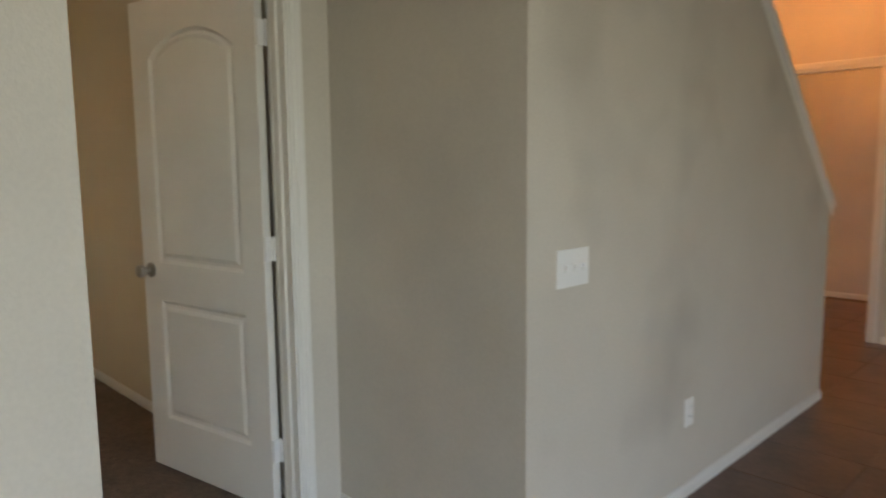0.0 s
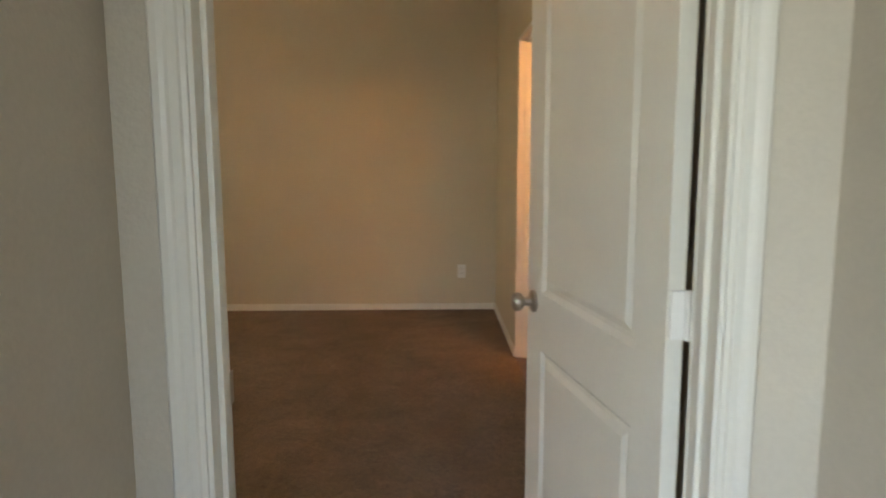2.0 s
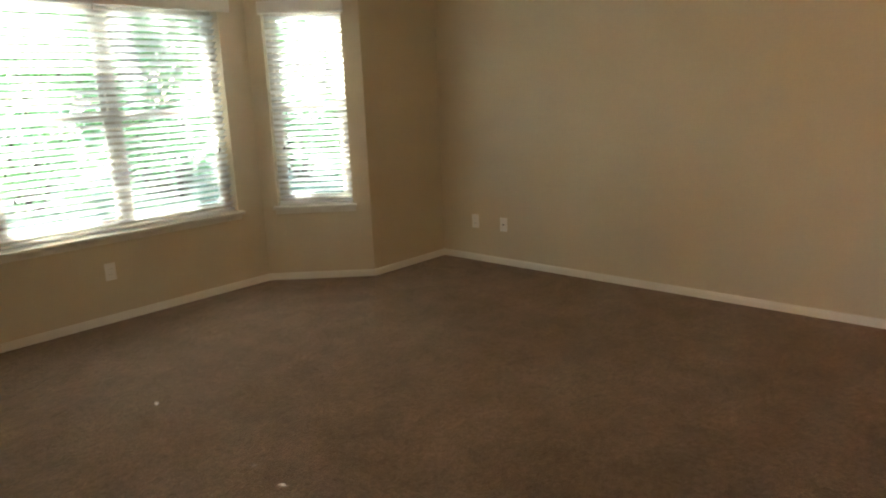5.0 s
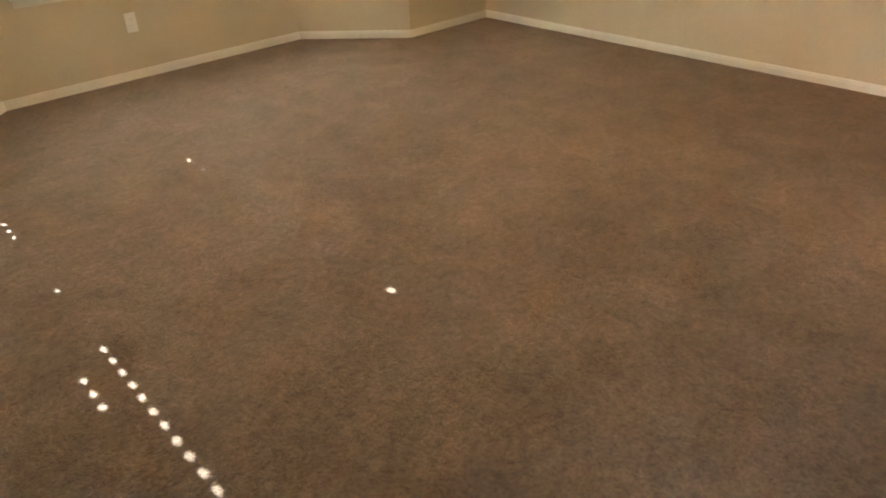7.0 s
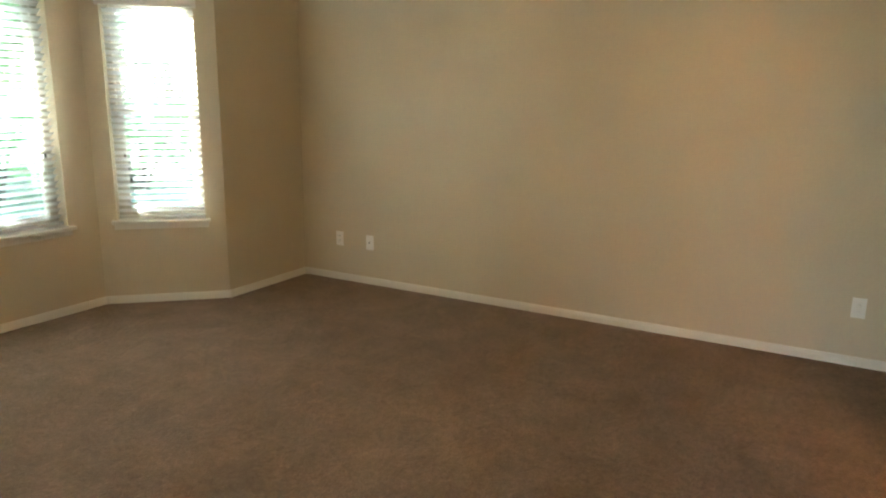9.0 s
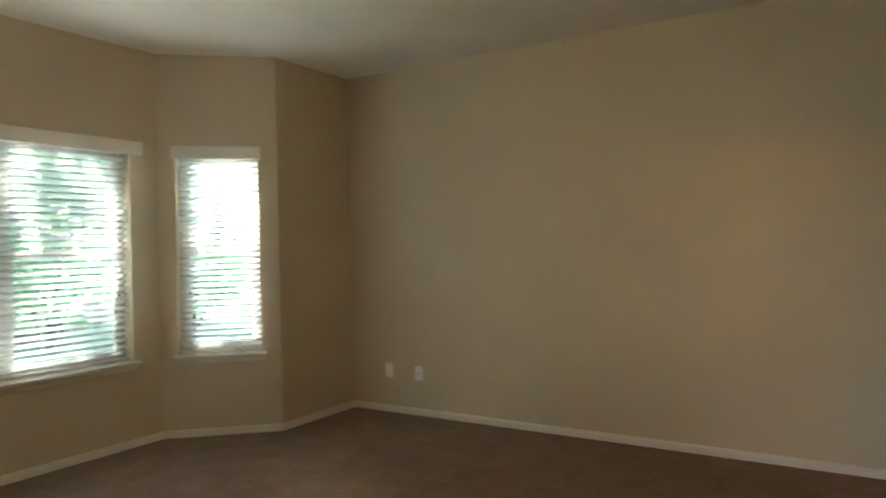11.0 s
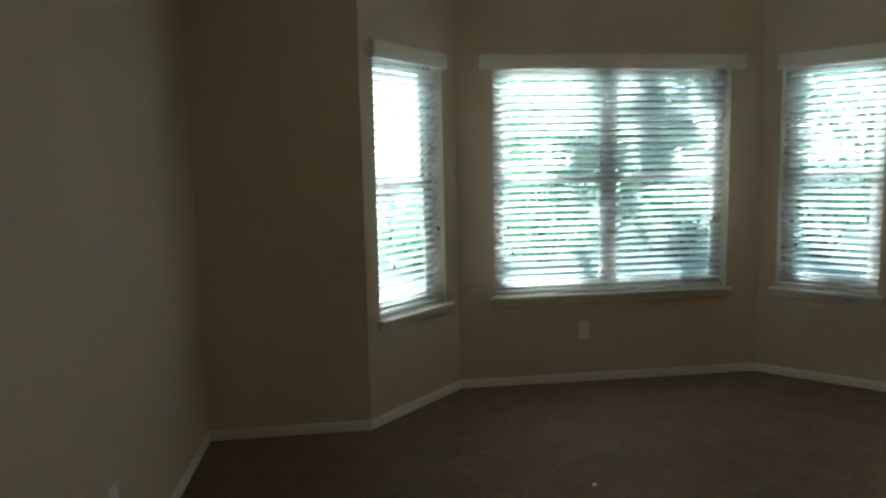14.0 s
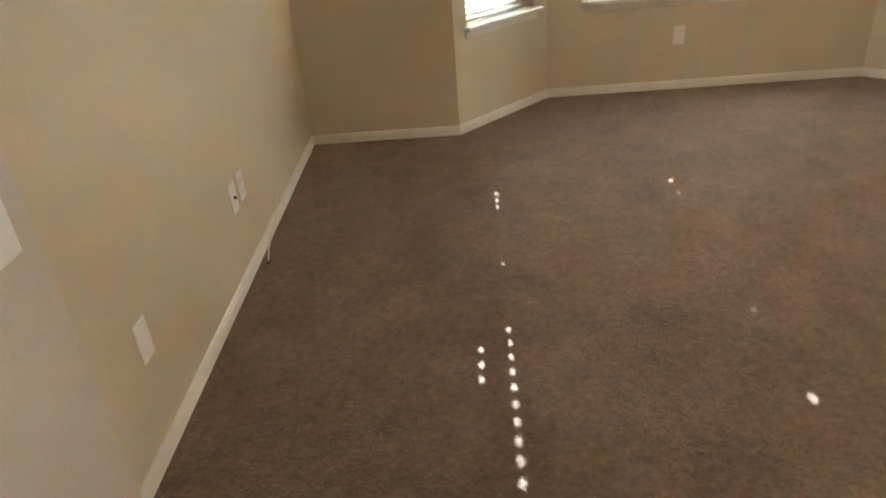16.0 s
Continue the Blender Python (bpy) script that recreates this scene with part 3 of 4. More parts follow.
def blind(m, w, slots, ladders, label, seed, over=0.02, up=0.0):
    """A lowered two-inch blind in the reveal: valance, head rail, slats, bottom rail, ladder cords, lift cord.
    slots: for each place along the slat, the slats cut open there, chosen so that single sun spots reach the carpet."""
    rng = random.Random(seed)
    b = thing("window_blind", label, "blind", m, group="bay window blinds")
    yc = -0.052
    z_top = WZ1 - 0.075
    bm = boxed(-over, 0.012, WZ1 + up - 0.068, w + over, 0.026, WZ1 + up + 0.024, 0.003)
    box(bm, -over, 0.024, WZ1 + up - 0.050, w + over, 0.0315, WZ1 + up + 0.018, 0.003)
    box(bm, -over, 0.024, WZ1 + up - 0.062, w + over, 0.029, WZ1 + up - 0.052, 0.002)
    box(bm, -over, 0.0006, WZ1 + up - 0.068, -over + 0.014, 0.013, WZ1 + up + 0.024)
    box(bm, w + over - 0.014, 0.0006, WZ1 + up - 0.068, w + over, 0.013, WZ1 + up + 0.024)
    part("valance", bm, TRIM, b, "white moulded valance")
    part("head_rail", boxed(0.006, -0.080, WZ1 - 0.05, w - 0.006, -0.022, WZ1 - 0.002), SLAT, b)
    made = {}
    z, count = WZ0 + 0.062, 0
    while z < z_top:
        free = tuple(h for h in sorted(slots) if count in slots[h])
        if free not in made:
            made[free] = slat_mesh(w - 0.016, [h - 0.008 for h in free])
        s = new("slat", made[free])
        s.parent = b
        s.matrix_basis = Matrix.Translation((0.008, yc, z)) @ Matrix.Rotation(radians(rng.uniform(-1.6, 1.6)), 4, "X") @ Matrix.Rotation(radians(rng.uniform(-0.12, 0.12)), 4, "Y")
        z += PITCH
        count += 1
    part("bottom_rail", boxed(0.008, yc - 0.026, WZ0 + 0.012, w - 0.008, yc + 0.026, WZ0 + 0.030, 0.004), SLAT, b)
    for h in ladders:
        for dy in (-SLAT_W / 2 - 0.001, SLAT_W / 2 + 0.001):
            part("ladder_cord", boxed(h + 0.006, yc + dy - 0.0006, WZ0 + 0.03, h + 0.0072, yc + dy + 0.0006, WZ1 - 0.05), CORD, b)
    for x, zl in ((ladders[0] - 0.02, WZ0 + 0.48), (ladders[-1] + 0.005, WZ0 + 0.30), (ladders[-1] + 0.03, WZ0 + 0.46)):
        part("pull_cord", boxed(x, 0.004, zl, x + 0.0016, 0.0056, WZ1 - 0.055), CORD, b)
        bm = lathe(bmesh.new(), [(0.0, 0.0), (0.006, 0.002), (0.007, 0.012), (0.003, 0.028), (0.0, 0.03)], 10, Matrix.Translation((x, 0.0055, zl - 0.028)))
        part("cord_tassel", bm, BRONZE, b, "small dark cord tassel", smooth=True)
    return b


def along(p, q, s):
    m, length = frame_along(p, q)
    return m @ Matrix.Translation((s, 0, 0))


W_NARROW, W_EAST, W_WIDE = S1 - S0, E1 - E0, CW1 - CW0
M_WEST, M_CENTRE, M_EAST = along(PB, PA, LD - S1), along(PC, PB, PC[0] - CW1), along(PD, PC, E0)
window("window_1", M_WEST, W_NARROW, "narrow single-hung vinyl window in the angled bay wall")
window("window_2", M_CENTRE, W_WIDE, "wide twin single-hung vinyl window in the bay", 2)
window("window_3", M_EAST, W_EAST, "narrow single-hung vinyl window in the angled bay wall")
for mm, ww, txt in ((M_WEST, W_NARROW, "narrow"), (M_CENTRE, W_WIDE, "wide"), (M_EAST, W_EAST, "narrow")):
    sill(mm, ww, f"{txt} white painted window stool and apron")
# open slots are picked slat by slat to set the pattern of sun spots
blind(M_WEST, W_NARROW, {0.380: {1, 2, 3, 10, *range(16, 27)}, 0.520: {16, 17, 18}}, (0.09, 0.48), "narrow white slatted blind, lowered and half open", 1)
blind(M_CENTRE, W_WIDE, {0.128: {3, 14}, 1.375: {6, 8, 18, 21, 27}}, (0.12, 0.57, W_WIDE - 0.57, W_WIDE - 0.12), "wide white slatted blind, lowered and half open", 2, 0.084, 0.012)
blind(M_EAST, W_EAST, {0.140: {23}}, (0.09, 0.46), "narrow white slatted blind, lowered and half open", 3)

# bathroom window on the east wall; unseen hall opening and area lamp added for daylight
win_4 = thing("window_4", "small bathroom window glowing with daylight", "window", Matrix.Translation((ROOM_W, -0.90, 0)) @ Matrix.Rotation(radians(90), 4, "Z"), kind="structure")
part("window_frame", frame_ring(0.001, 0.549, 1.081, 2.039, 0.04, -T + 0.02, -T + 0.06), VINYL, win_4)
part("pane", boxed(0.04, -T + 0.036, 1.12, 0.51, -T + 0.04, 2.0), GLASS, win_4).visible_shadow = False
win_5 = thing("added_hall_opening", "wide unseen hall opening added to let daylight in", "window", Matrix.Translation((-4.2, 4.4, 0)) @ Matrix.Rotation(radians(-90), 4, "Z"), kind="structure")
part("window_frame", frame_ring(0.001, 4.599, 0.101, 2.149, 0.06, -0.1, -0.05), VINYL, win_5)
# fill lamp set in the assumed opening, sized to light the niche walls
hall_day_fill = bpy.data.lights.new("hall_daylight_fill", "AREA")
hall_day_fill.shape, hall_day_fill.size, hall_day_fill.size_y, hall_day_fill.energy, hall_day_fill.color = "RECTANGLE", 4.4, 1.3, HALL_DAY_FILL, (0.89, 0.87, 1.0)
new("hall_daylight_fill", hall_day_fill).matrix_world = look((-4.18, 2.1, 1.48), (0, 2.1, 1.48))

# ---- ceiling fan ----
FAN = (2.505, 2.198)


def ceiling_fan():
    fan = thing("ceiling_fan", "bronze ceiling fan with five walnut blades and lit bowl", "ceiling fan", Matrix.Translation((*FAN, 0)))
    part("canopy", lathe(bmesh.new(), [(0.0, H), (0.07, H - 0.0005), (0.07, H - 0.02), (0.045, H - 0.05), (0.018, H - 0.058), (0.0, H - 0.058)], 28), BRONZE, fan, smooth=True)
    part("downrod", lathe(bmesh.new(), [(0.0, H - 0.055), (0.012, H - 0.055), (0.012, 2.655), (0.0, 2.655)], 14), BRONZE, fan)
    part("motor_housing", lathe(bmesh.new(), [(0.0, 2.67), (0.03, 2.668), (0.06, 2.66), (0.115, 2.645), (0.128, 2.625), (0.128, 2.60), (0.12, 2.585), (0.09, 2.575), (0.0, 2.575)], 36), BRONZE, fan, smooth=True)
    part("switch_housing", lathe(bmesh.new(), [(0.0, 2.575), (0.085, 2.574), (0.082, 2.56), (0.066, 2.545), (0.066, 2.525), (0.05, 2.515), (0.0, 2.514)], 32), NICKEL, fan, smooth=True)
    part("light_ring", lathe(bmesh.new(), [(0.04, 2.530), (0.078, 2.526), (0.080, 2.518), (0.04, 2.518)], 32), NICKEL, fan, smooth=True)
    bm = bmesh.new()
    prof = [(0.127, 2.508), (0.134, 2.50), (0.136, 2.487), (0.129, 2.464), (0.109, 2.436), (0.079, 2.412), (0.048, 2.399), (0.012, 2.396)]
    steps = 40
    rings = [[bm.verts.new((r * math.cos(2 * math.pi * k / steps), r * math.sin(2 * math.pi * k / steps), z)) for k in range(steps)] for r, z in prof]
    for a, b in zip(rings, rings[1:]):
        for k in range(steps):
            bm.faces.new((a[k], a[(k + 1) % steps], b[(k + 1) % steps], b[k]))
    part("glass_bowl", bm, BOWL, fan, "glowing frosted glass bowl", smooth=True)
    for x, y in ((-0.055, 0.0), (0.055, 0.0)):
        part("bulb", lathe(bmesh.new(), [(0.0, 2.440), (0.016, 2.444), (0.026, 2.458), (0.024, 2.474), (0.014, 2.492), (0.013, 2.51), (0.0, 2.51)], 14, Matrix.Translation((x, y, 0))), LAMP, fan, "glowing bulb inside the bowl", smooth=True)
    part("finial", lathe(bmesh.new(), [(0.0, 2.402), (0.028, 2.4), (0.026, 2.392), (0.012, 2.387), (0.012, 2.381), (0.005, 2.374), (0.0, 2.373)], 20), BRONZE, fan, smooth=True)
    for k in range(5):
        a = radians(48 - 72 * k)
        m = Matrix.Rotation(a, 4, "Z")
        bm = bmesh.new()
        box(bm, 0.09, -0.014, 2.556, 0.19, 0.014, 2.562, 0.002, m)
        box(bm, 0.17, -0.045, 2.551, 0.245, 0.045, 2.556, 0.002, m @ Matrix.Translation((0, 0, 2.5535)) @ Matrix.Rotation(radians(12), 4, "X") @ Matrix.Translation((0, 0, -2.5535)))
        part("blade_iron", bm, BRONZE, fan)
        pts = []
        n = 8
        for s, e in ((1, 0), (-1, 1)):
            row = []
            for i in range(n + 1):
                u = i / n
                row.append((0.20 + 0.475 * u, s * (0.052 + 0.018 * u)))
            pts += row if s > 0 else row[::-1]
        tip = [(0.675 + 0.012 * math.sin(t), 0.070 * math.cos(t)) for t in (math.pi * i / 8 for i in range(1, 8))]
        outline = pts[:n + 1] + tip + pts[n + 1:]
        bm = bmesh.new()
        f = bm.faces.new([bm.verts.new((x, y, 0)) for x, y in outline])
        g = bmesh.ops.extrude_face_region(bm, geom=[f])
        for v in g["geom"]:
            if isinstance(v, bmesh.types.BMVert):
                v.co.z += 0.006
        mm = m @ Matrix.Translation((0, 0, 2.558)) @ Matrix.Rotation(radians(12), 4, "X")
        for v in bm.verts:
            v.co = mm @ v.co
        part("blade", bm, BLADE, fan)
    for x, y, l in ((0.05, 0.07, 0.16),):
        part("pull_chain", boxed(x, y, 2.515 - l, x + 0.0022, y + 0.0022, 2.517), NICKEL, fan)
    return fan


ceiling_fan()

# ---- bathroom and stair lamps ----
bar = thing("vanity_light", "bathroom vanity light bar with warm globe bulbs", "wall lamp", Matrix.Translation((1.951, -0.76, 2.08)) @ Matrix.Rotation(radians(90), 4, "Z"))
part("back_plate", boxed(-0.31, -0.03, -0.078, 0.45, -0.0005, 0.078, 0.006), CHROME, bar, "polished chrome back plate")
for x in (-0.20, -0.02, 0.16, 0.34):
    part("socket", lathe(bmesh.new(), [(0.0, 0.028), (0.018, 0.028), (0.018, 0.062), (0.0, 0.062)], 16, Matrix.Translation((x, 0, 0)) @ Matrix.Rotation(radians(90), 4, "X")), NICKEL, bar)
    part("bulb", lathe(bmesh.new(), [(0.0, 0.060), (0.015, 0.063), (0.026, 0.077), (0.031, 0.094), (0.026, 0.111), (0.015, 0.122), (0.0, 0.125)], 20, Matrix.Translation((x, 0, 0)) @ Matrix.Rotation(radians(90), 4, "X")), BULB, bar, "glowing globe bulb", smooth=True)
for at in ((-0.25, -3.5, H), (-0.2, -5.2, H)):
    lamp = thing("ceiling_globe_lamp", "warm glowing globe lamp on the ceiling", "ceiling lamp", Matrix.Translation(at), group="ceiling globe lamps")
    part("base", lathe(bmesh.new(), [(0.0, -0.0005), (0.07, -0.0005), (0.065, -0.025), (0.0, -0.026)], 20), BRONZE, lamp, smooth=True)
    part("globe", lathe(bmesh.new(), [(0.0, -0.024), (0.05, -0.026), (0.085, -0.06), (0.085, -0.10), (0.05, -0.135), (0.0, -0.145)], 20), STAIRB, lamp, "glowing globe", smooth=True)


# ---- wall plates ----
def wall_plate(name, m, w, h, label, category, kind_of="outlet", gangs=1, group=""):
    """A plate in the local xz plane, centred; local y points out of the wall."""
    p = thing(name, label, category, m, group)
    part("plate", boxed(-w / 2, 0.0006, -h / 2, w / 2, 0.0065, h / 2, 0.0025), PLATE, p)
    for g in range(gangs):
        x = (g - (gangs - 1) / 2) * 0.046
        if kind_of == "outlet":
            for z in (-0.0195, 0.0195):
                part("receptacle", boxed(x - 0.0165, 0.006, z - 0.0135, x + 0.0165, 0.0085, z + 0.0135, 0.004), PLATE, p)
                for dx in (-0.0065, 0.0065):
                    part("slot", boxed(x + dx - 0.001, 0.008, z - 0.002, x + dx + 0.001, 0.0088, z + 0.006), DARK, p)
        elif kind_of == "switch":
            part("toggle", boxed(x - 0.004, 0.006, -0.002, x + 0.004, 0.019, 0.010, 0.001), PLATE, p)
            part("slot", boxed(x - 0.0055, 0.0062, -0.0125, x + 0.0055, 0.0068, 0.0125), CORD, p)
        elif kind_of == "cable":
            part("jack", lathe(bmesh.new(), [(0.0, 0.0), (0.006, 0.0), (0.006, 0.012), (0.003, 0.012), (0.003, 0.016), (0.0, 0.016)], 12, Matrix.Rotation(radians(-90), 4, "X")), DARK, p, "dark coaxial jack")
    for z in (-0.048, 0.048) if kind_of != "outlet" else (0.0,):
        part("screw", boxed(-0.0025, 0.006, z - 0.0025, 0.0025, 0.0075, z + 0.0025, 0.0008), PLATE, p)
    return p


def facing(x, y, z, deg):
    """A pose at a wall point whose local +y points out of the wall, turned deg about z (0: towards +y)."""
    return Matrix.Translation((x, y, z)) @ Matrix.Rotation(radians(deg), 4, "Z")


wall_plate("wall_outlet", facing(ROOM_W, 3.917, 0.335, 90), 0.07, 0.115, "white duplex outlet on the beige wall", "outlet", group="wall outlets")
wall_plate("cable_plate", facing(ROOM_W, 3.627, 0.331, 90), 0.07, 0.115, "white cable plate with a dark jack", "wall plate", "cable")
wall_plate("wall_outlet", facing(ROOM_W, 0.358, 0.334, 90), 0.07, 0.115, "white duplex outlet on the beige wall", "outlet", group="wall outlets")
wall_plate("wall_outlet", facing(2.27, 4.89, 0.34, 180), 0.07, 0.115, "white duplex outlet under the wide window", "outlet", group="wall outlets")
wall_plate("cable_plate", facing(0, 2.787, 0.34, -90), 0.07, 0.115, "white cable plate with a dark jack", "wall plate", "cable")
wall_plate("wall_outlet", facing(0, 2.891, 0.346, -90), 0.07, 0.115, "white duplex outlet beside the cable plate", "outlet", group="wall outlets")
wall_plate("blank_plate", facing(0, 1.912, 0.34, -90), 0.07, 0.115, "plain white blank wall plate", "wall plate", "blank")
wall_plate("light_switch", facing(DOOR_X1, 1.171, 1.02, -90), 0.115, 0.117, "white double switch plate beside the door", "light switch", "switch", 2)
wall_plate("light_switch", facing(NICHE_X, -0.26, 1.031, 90), 0.165, 0.118, "white triple switch plate on the stair wall", "light switch", "switch", 3)
wall_plate("wall_outlet", facing(NICHE_X, -1.078, 0.353, 90), 0.07, 0.115, "white duplex outlet low on the stair wall", "outlet", group="wall outlets")


def cable(name, pts, radius, mat, label, category):
    cu = bpy.data.curves.new(name, "CURVE")
    cu.dimensions, cu.bevel_depth, cu.bevel_resolution = "3D", radius, 3
    sp = cu.splines.new("NURBS")
    sp.points.add(len(pts) - 1)
    for p, co in zip(sp.points, pts):
        p.co = (*co, 1)
    sp.use_endpoint_u, sp.order_u = True, 3
    ob = new("shape", cu)
    me = bpy.data.meshes.new_from_object(ob.evaluated_get(bpy.context.evaluated_depsgraph_get()))
    bpy.data.objects.remove(ob)
    me.materials.clear()
    me.materials.append(mat)
    base = thing(name, label, category)
    c = new("cord", me)
    c.parent = base
    return base


cab = cable("coaxial_cable", [(0.002, 3.33, 0.14), (0.018, 3.31, 0.112), (0.02, 3.22, 0.062), (0.019, 3.10, 0.03), (0.022, 3.02, 0.012), (0.03, 2.96, 0.006), (0.045, 2.90, 0.005)],
            0.0032, CORD, "loose white coaxial cable along the baseboard", "cable")
part("connector", lathe(bmesh.new(), [(0.0, -0.012), (0.005, -0.012), (0.005, 0.012), (0.0, 0.012)], 10, Matrix.Translation((0.048, 2.888, 0.0055)) @ Matrix.Rotation(radians(80), 4, "X")), DARK, cab, "dark cable connector")

# ---- hall floor tiles ----
bm = boxed(-4.3, -6.2, -0.05, NICHE_X, 5.1, -0.006)
box(bm, NICHE_X, -6.2, -0.05, DOOR_X0 + 0.02, NICHE_Y1 + 0.05, -0.006)
box(bm, DOOR_X0 + 0.02, -6.2, -0.05, 1.0, -2.45, -0.006)
hall_floor = solid("floor_hall", bm, GROUT, "brown stone-look tiles with narrow grout joints", "floor")
SIDE, GAP = 0.45, 0.006
tile = finish("tile", boxed(GAP / 2, GAP / 2, -0.006, SIDE - GAP / 2, SIDE - GAP / 2, 0.0, 0.0015), TILE)
rest = bmesh.new()
for i in range(-10, 3):
    for j in range(-14, 12):
        x, y = NICHE_X + i * SIDE, -0.1 + j * SIDE
        if x < -4.3 or x > 0.9 or (x + SIDE > DOOR_X0 + 0.02 and y + SIDE > -2.45) or y < -6.2 or (i >= 0 and j >= 3):
            continue
        if -3 <= i and -11 <= j <= 2:
            t = new("tile", tile)
            t.parent = hall_floor
            t.matrix_basis = Matrix.Translation((x, y, 0))
        else:
            box(rest, x + GAP / 2, y + GAP / 2, -0.006, x + SIDE - GAP / 2, y + SIDE - GAP / 2, 0.0)
box(rest, NICHE_X + 2 * SIDE + GAP / 2, 0.001, -0.006, DOOR_X0 + 0.018, NICHE_Y1, 0.0)
far_tiles = part("tiles", rest, TILE, hall_floor)
far_tiles["kind"] = "stuff"

# ---- outdoors ----
bm = bmesh.new()
bmesh.ops.create_grid(bm, x_segments=40, y_segments=40, size=400)
for v in bm.verts:
    v.co.z = -0.25
solid("ground", bm, LAWN, "sunlit green lawn behind the house", "lawn")


def tree(at, height, spread, seed, leaves=1500, label="leafy green tree in the garden"):
    rng = random.Random(seed)
    t = thing("tree", label, "tree", Matrix.Translation((*at, -0.25)), group="garden trees")
    bm = bmesh.new()
    tips = []

    def limb(p, d, r, length, depth):
        n = 5
        prev = None
        for i in range(n + 1):
            q = p + d * (length * i / n)
            rr = r * (1 - 0.55 * i / n)
            side = d.orthogonal().normalized()
            up = d.cross(side)
            ring = [bm.verts.new(q + (side * math.cos(a) + up * math.sin(a)) * rr) for a in (2 * math.pi * k / 7 for k in range(7))]
            if prev:
                for k in range(7):
                    bm.faces.new((prev[k], prev[(k + 1) % 7], ring[(k + 1) % 7], ring[k]))
            prev = ring
            d = (d + Vector((rng.uniform(-0.1, 0.1), rng.uniform(-0.1, 0.1), rng.uniform(-0.02, 0.08)))).normalized()
            if depth < 2 and i >= 2:
                for _ in range(2):
                    a = rng.uniform(0, 2 * math.pi)
                    dd = (d * 0.5 + Vector((math.cos(a), math.sin(a), rng.uniform(0.0, 0.5)))).normalized()
                    limb(q, dd, rr * 0.55, length * rng.uniform(0.45, 0.65), depth + 1)
            if depth >= 1 and i >= 2:
                tips.append(q.copy())

    limb(Vector((0, 0, 0)), Vector((0, 0, 1)), height * 0.028, height * 0.62, 0)
    part("trunk", bm, BARK, t)
    verts, faces = [], []
    for _ in range(leaves):
        c = rng.choice(tips) + Vector((rng.gauss(0, spread), rng.gauss(0, spread), rng.gauss(0, spread * 0.8)))
        if c.z < 0.4:
            continue
        a = Vector((rng.gauss(0, 1), rng.gauss(0, 1), rng.gauss(0, 1))).normalized()
        b = a.orthogonal().normalized()
        s = rng.uniform(0.08, 0.20)
        k = len(verts)
        cc = a.cross(b)
        verts += [c - a * s, c + b * s * 0.45 + cc * s * 0.1, c + a * s, c - b * s * 0.45 + cc * s * 0.1]
        faces.append((k, k + 1, k + 2, k + 3))
    me = bpy.data.meshes.new("crown")
    me.from_pydata(verts, [], faces)
    me.materials.append(LEAF)
    crown = new("crown", me)
    crown.parent = t
    return t


for k, (x, y, h, sp, n) in enumerate(((5.4, 15.5, 5.4, 0.8, 4300), (7.8, 16.5, 6.0, 0.8, 4300), (10.2, 15.0, 5.4, 0.8, 4300), (12.8, 15.5, 5.2, 0.85, 800), (15.4, 14.0, 5.0, 0.85, 600),
                                     (-3.6, 17.0, 6.0, 0.6, 2200), (-7.5, 18.0, 6.4, 0.6, 2000), (9.2, 21.0, 7.0, 0.9, 3000), (6.4, 23.0, 7.0, 0.9, 3000), (13.5, 21.0, 6.6, 0.9, 1500), (19.0, 18.0, 6.6, 0.8, 1800))):
    tree((x, y), h, sp, 10 + k, leaves=n)


def shrub(at, height, width, seed, leaves=2600):
    """A rounded, uneven garden shrub: many stems from the ground and a loose skin of leaves."""
    rng = random.Random(seed)
    t = thing("shrub", "dense green garden shrub beyond the window", "shrub", Matrix.Translation((*at, -0.25)), group="garden shrubs")
    bm = bmesh.new()
    for _ in range(9):
        a, lean = rng.uniform(0, 2 * math.pi), rng.uniform(0.1, 0.6)
        top_v = Vector((math.cos(a) * lean * width, math.sin(a) * lean * width, height * rng.uniform(0.6, 0.9)))
        ring0 = [bm.verts.new((0.05 * math.cos(q) + 0.1 * math.cos(a), 0.05 * math.sin(q) + 0.1 * math.sin(a), 0)) for q in (0, 2.1, 4.2)]
        ring1 = [bm.verts.new(top_v + Vector((0.012 * math.cos(q), 0.012 * math.sin(q), 0))) for q in (0, 2.1, 4.2)]
        for q in range(3):
            bm.faces.new((ring0[q], ring0[(q + 1) % 3], ring1[(q + 1) % 3], ring1[q]))
    part("stems", bm, BARK, t)
    lumps = [(Vector((rng.uniform(-0.7, 0.7) * width, rng.uniform(-0.5, 0.5) * width, rng.uniform(0.15, 0.85) * height)), rng.uniform(0.25, 0.5) * width) for _ in range(16)]
    verts, faces = [], []
    for _ in range(leaves):
        c0, rad = rng.choice(lumps)
        d = Vector((rng.gauss(0, 1), rng.gauss(0, 1), rng.gauss(0, 1))).normalized()
        c = c0 + d * rad * rng.uniform(0.6, 1.05)
        if c.z < 0.03:
            continue
        a = (d + Vector((rng.gauss(0, 0.6), rng.gauss(0, 0.6), rng.gauss(0, 0.6)))).normalized()
        b = a.orthogonal().normalized()
        sz = rng.uniform(0.05, 0.12)
        k = len(verts)
        verts += [c - a * sz, c + b * sz * 0.5, c + a * sz, c - b * sz * 0.5]
        faces.append((k, k + 1, k + 2, k + 3))
    me = bpy.data.meshes.new("foliage")
    me.from_pydata(verts, [], faces)
    me.materials.append(LEAF)
    f = new("foliage", me)
    f.parent = t
    return t


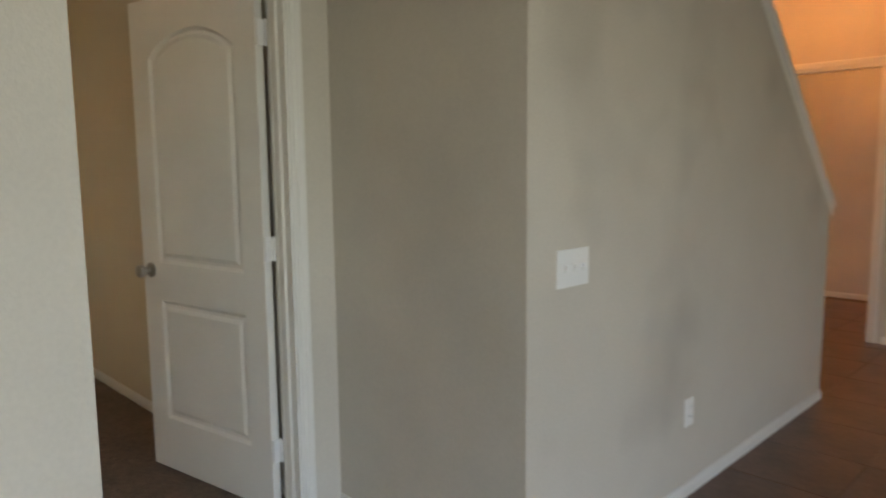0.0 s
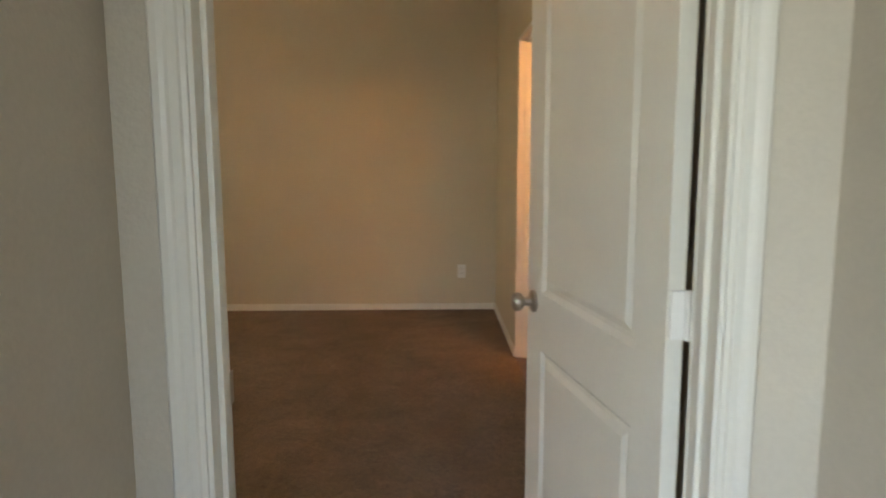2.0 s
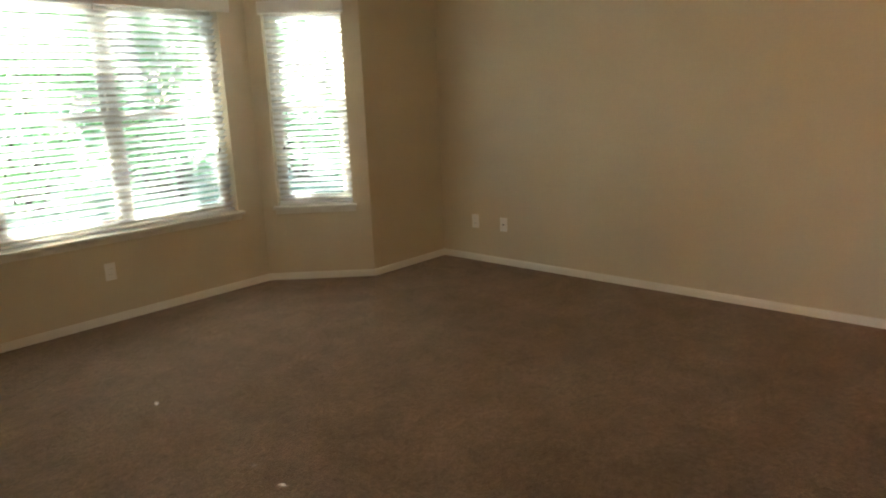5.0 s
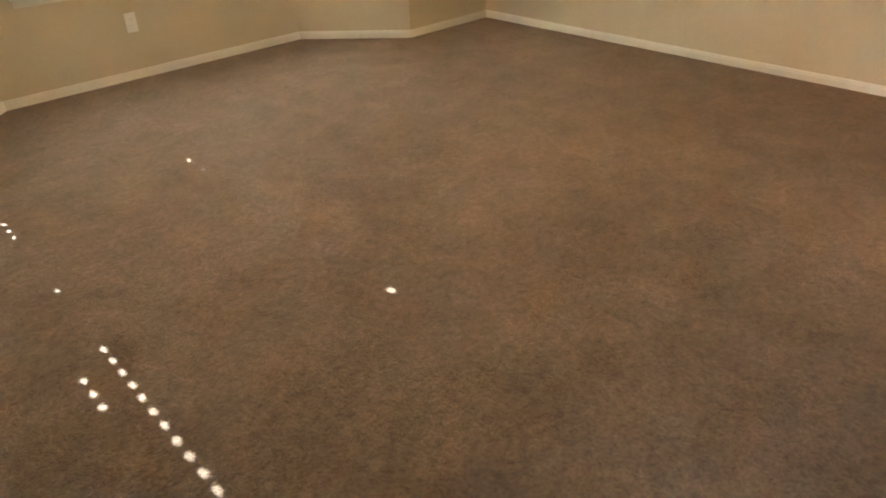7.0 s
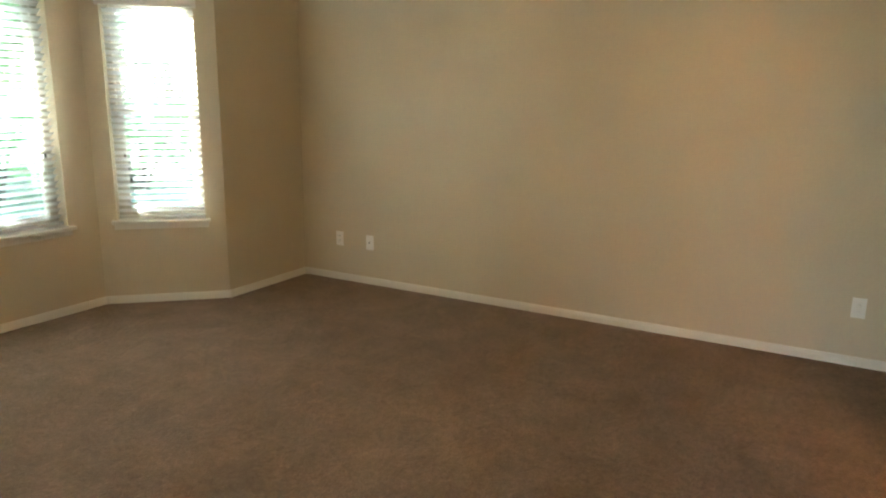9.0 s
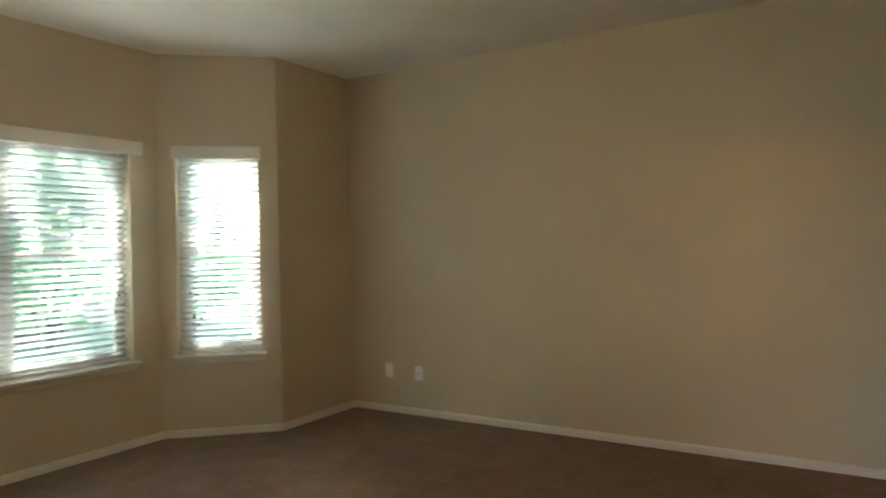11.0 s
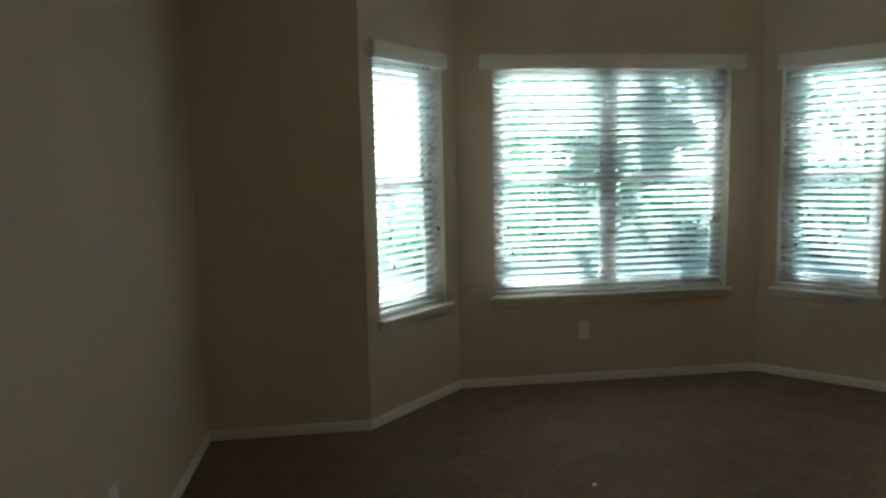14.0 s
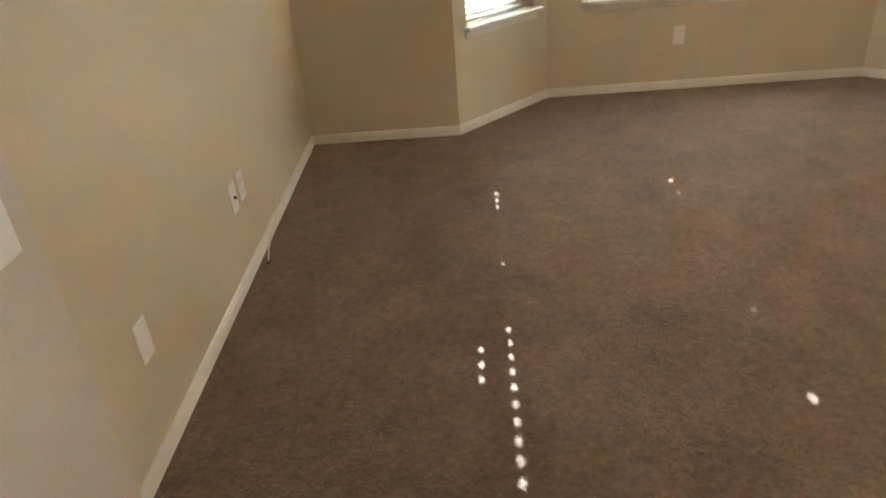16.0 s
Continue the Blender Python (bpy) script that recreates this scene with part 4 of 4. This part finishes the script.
for k, (x, y, h, w) in enumerate(((-3.0, 12.5, 1.5, 1.5), (-0.6, 13.0, 1.3, 1.5), (1.8, 12.6, 1.2, 1.4), (4.2, 12.4, 2.0, 1.4), (6.4, 11.8, 2.0, 1.5), (8.8, 11.5, 1.9, 1.5), (11.2, 11.0, 1.7, 1.5))):
    shrub((x, y), h, w, 60 + k, leaves=1500)


def sun_dapple_tree(at, x_range, z_range, gaps, clear_z, clumps, seed):
    """A tree added to break up the sun: its loose crown, out of view, lets light through in patches; gaps: stretches
    (x0, x1) that stay open above clear_z.
    """
    rng = random.Random(seed)
    t = thing("sun_dapple_tree", "tree added to dapple the sun on the bay window", "tree", Matrix.Translation((*at, -0.25)))
    bm = bmesh.new()

    def limb(p, q, r0, r1, n=5):
        d = (q - p).normalized()
        side = d.orthogonal().normalized()
        up = d.cross(side)
        prev = None
        for i in range(n + 1):
            c = p.lerp(q, i / n) + Vector((0, 0, 0.25 * math.sin(math.pi * i / n)))
            rr = r0 + (r1 - r0) * i / n
            ring = [bm.verts.new(c + (side * math.cos(a) + up * math.sin(a)) * rr) for a in (2 * math.pi * k / 7 for k in range(7))]
            if prev:
                for k in range(7):
                    bm.faces.new((prev[k], prev[(k + 1) % 7], ring[(k + 1) % 7], ring[k]))
            prev = ring

    fork = Vector((-0.6, 0, 4.2))
    limb(Vector((0, 0, 0)), fork, 0.26, 0.17)
    verts, faces = [], []
    made = 0
    while made < clumps:
        c = Vector((rng.uniform(*x_range) - at[0], rng.uniform(-0.9, 0.9), rng.uniform(*z_range) + 0.25))
        if c.z - 0.25 > clear_z and any(a < c.x + at[0] < b for a, b in gaps):
            continue
        made += 1
        limb(fork + Vector((rng.uniform(-0.1, 0.1), 0, rng.uniform(-0.5, 0))), c, 0.03, 0.008, 4)
        rad = rng.uniform(0.13, 0.27)
        for _ in range(int(260 * rad)):
            p = c + Vector((rng.gauss(0, rad * 0.6), rng.gauss(0, rad * 0.6), rng.gauss(0, rad * 0.45)))
            a = Vector((rng.gauss(0, 1), rng.gauss(0, 1), rng.gauss(0, 0.6))).normalized()
            b = a.orthogonal().normalized()
            sz = rng.uniform(0.07, 0.14)
            k = len(verts)
            verts += [p - a * sz, p + b * sz * 0.45, p + a * sz, p - b * sz * 0.45]
            faces.append((k, k + 1, k + 2, k + 3))
    part("trunk", bm, BARK, t)
    me = bpy.data.meshes.new("crown")
    me.from_pydata(verts, [], faces)
    me.materials.append(LEAF)
    crown = new("crown", me)
    crown.parent = t
    return t


# crown placed in the sun's path, gaps left for rays to the blind slots
sun_dapple_tree((6.6, 13.0), (0.6, 3.6), (4.9, 7.7), ((1.12, 1.58), (1.92, 2.42)), 5.3, 34, 7)
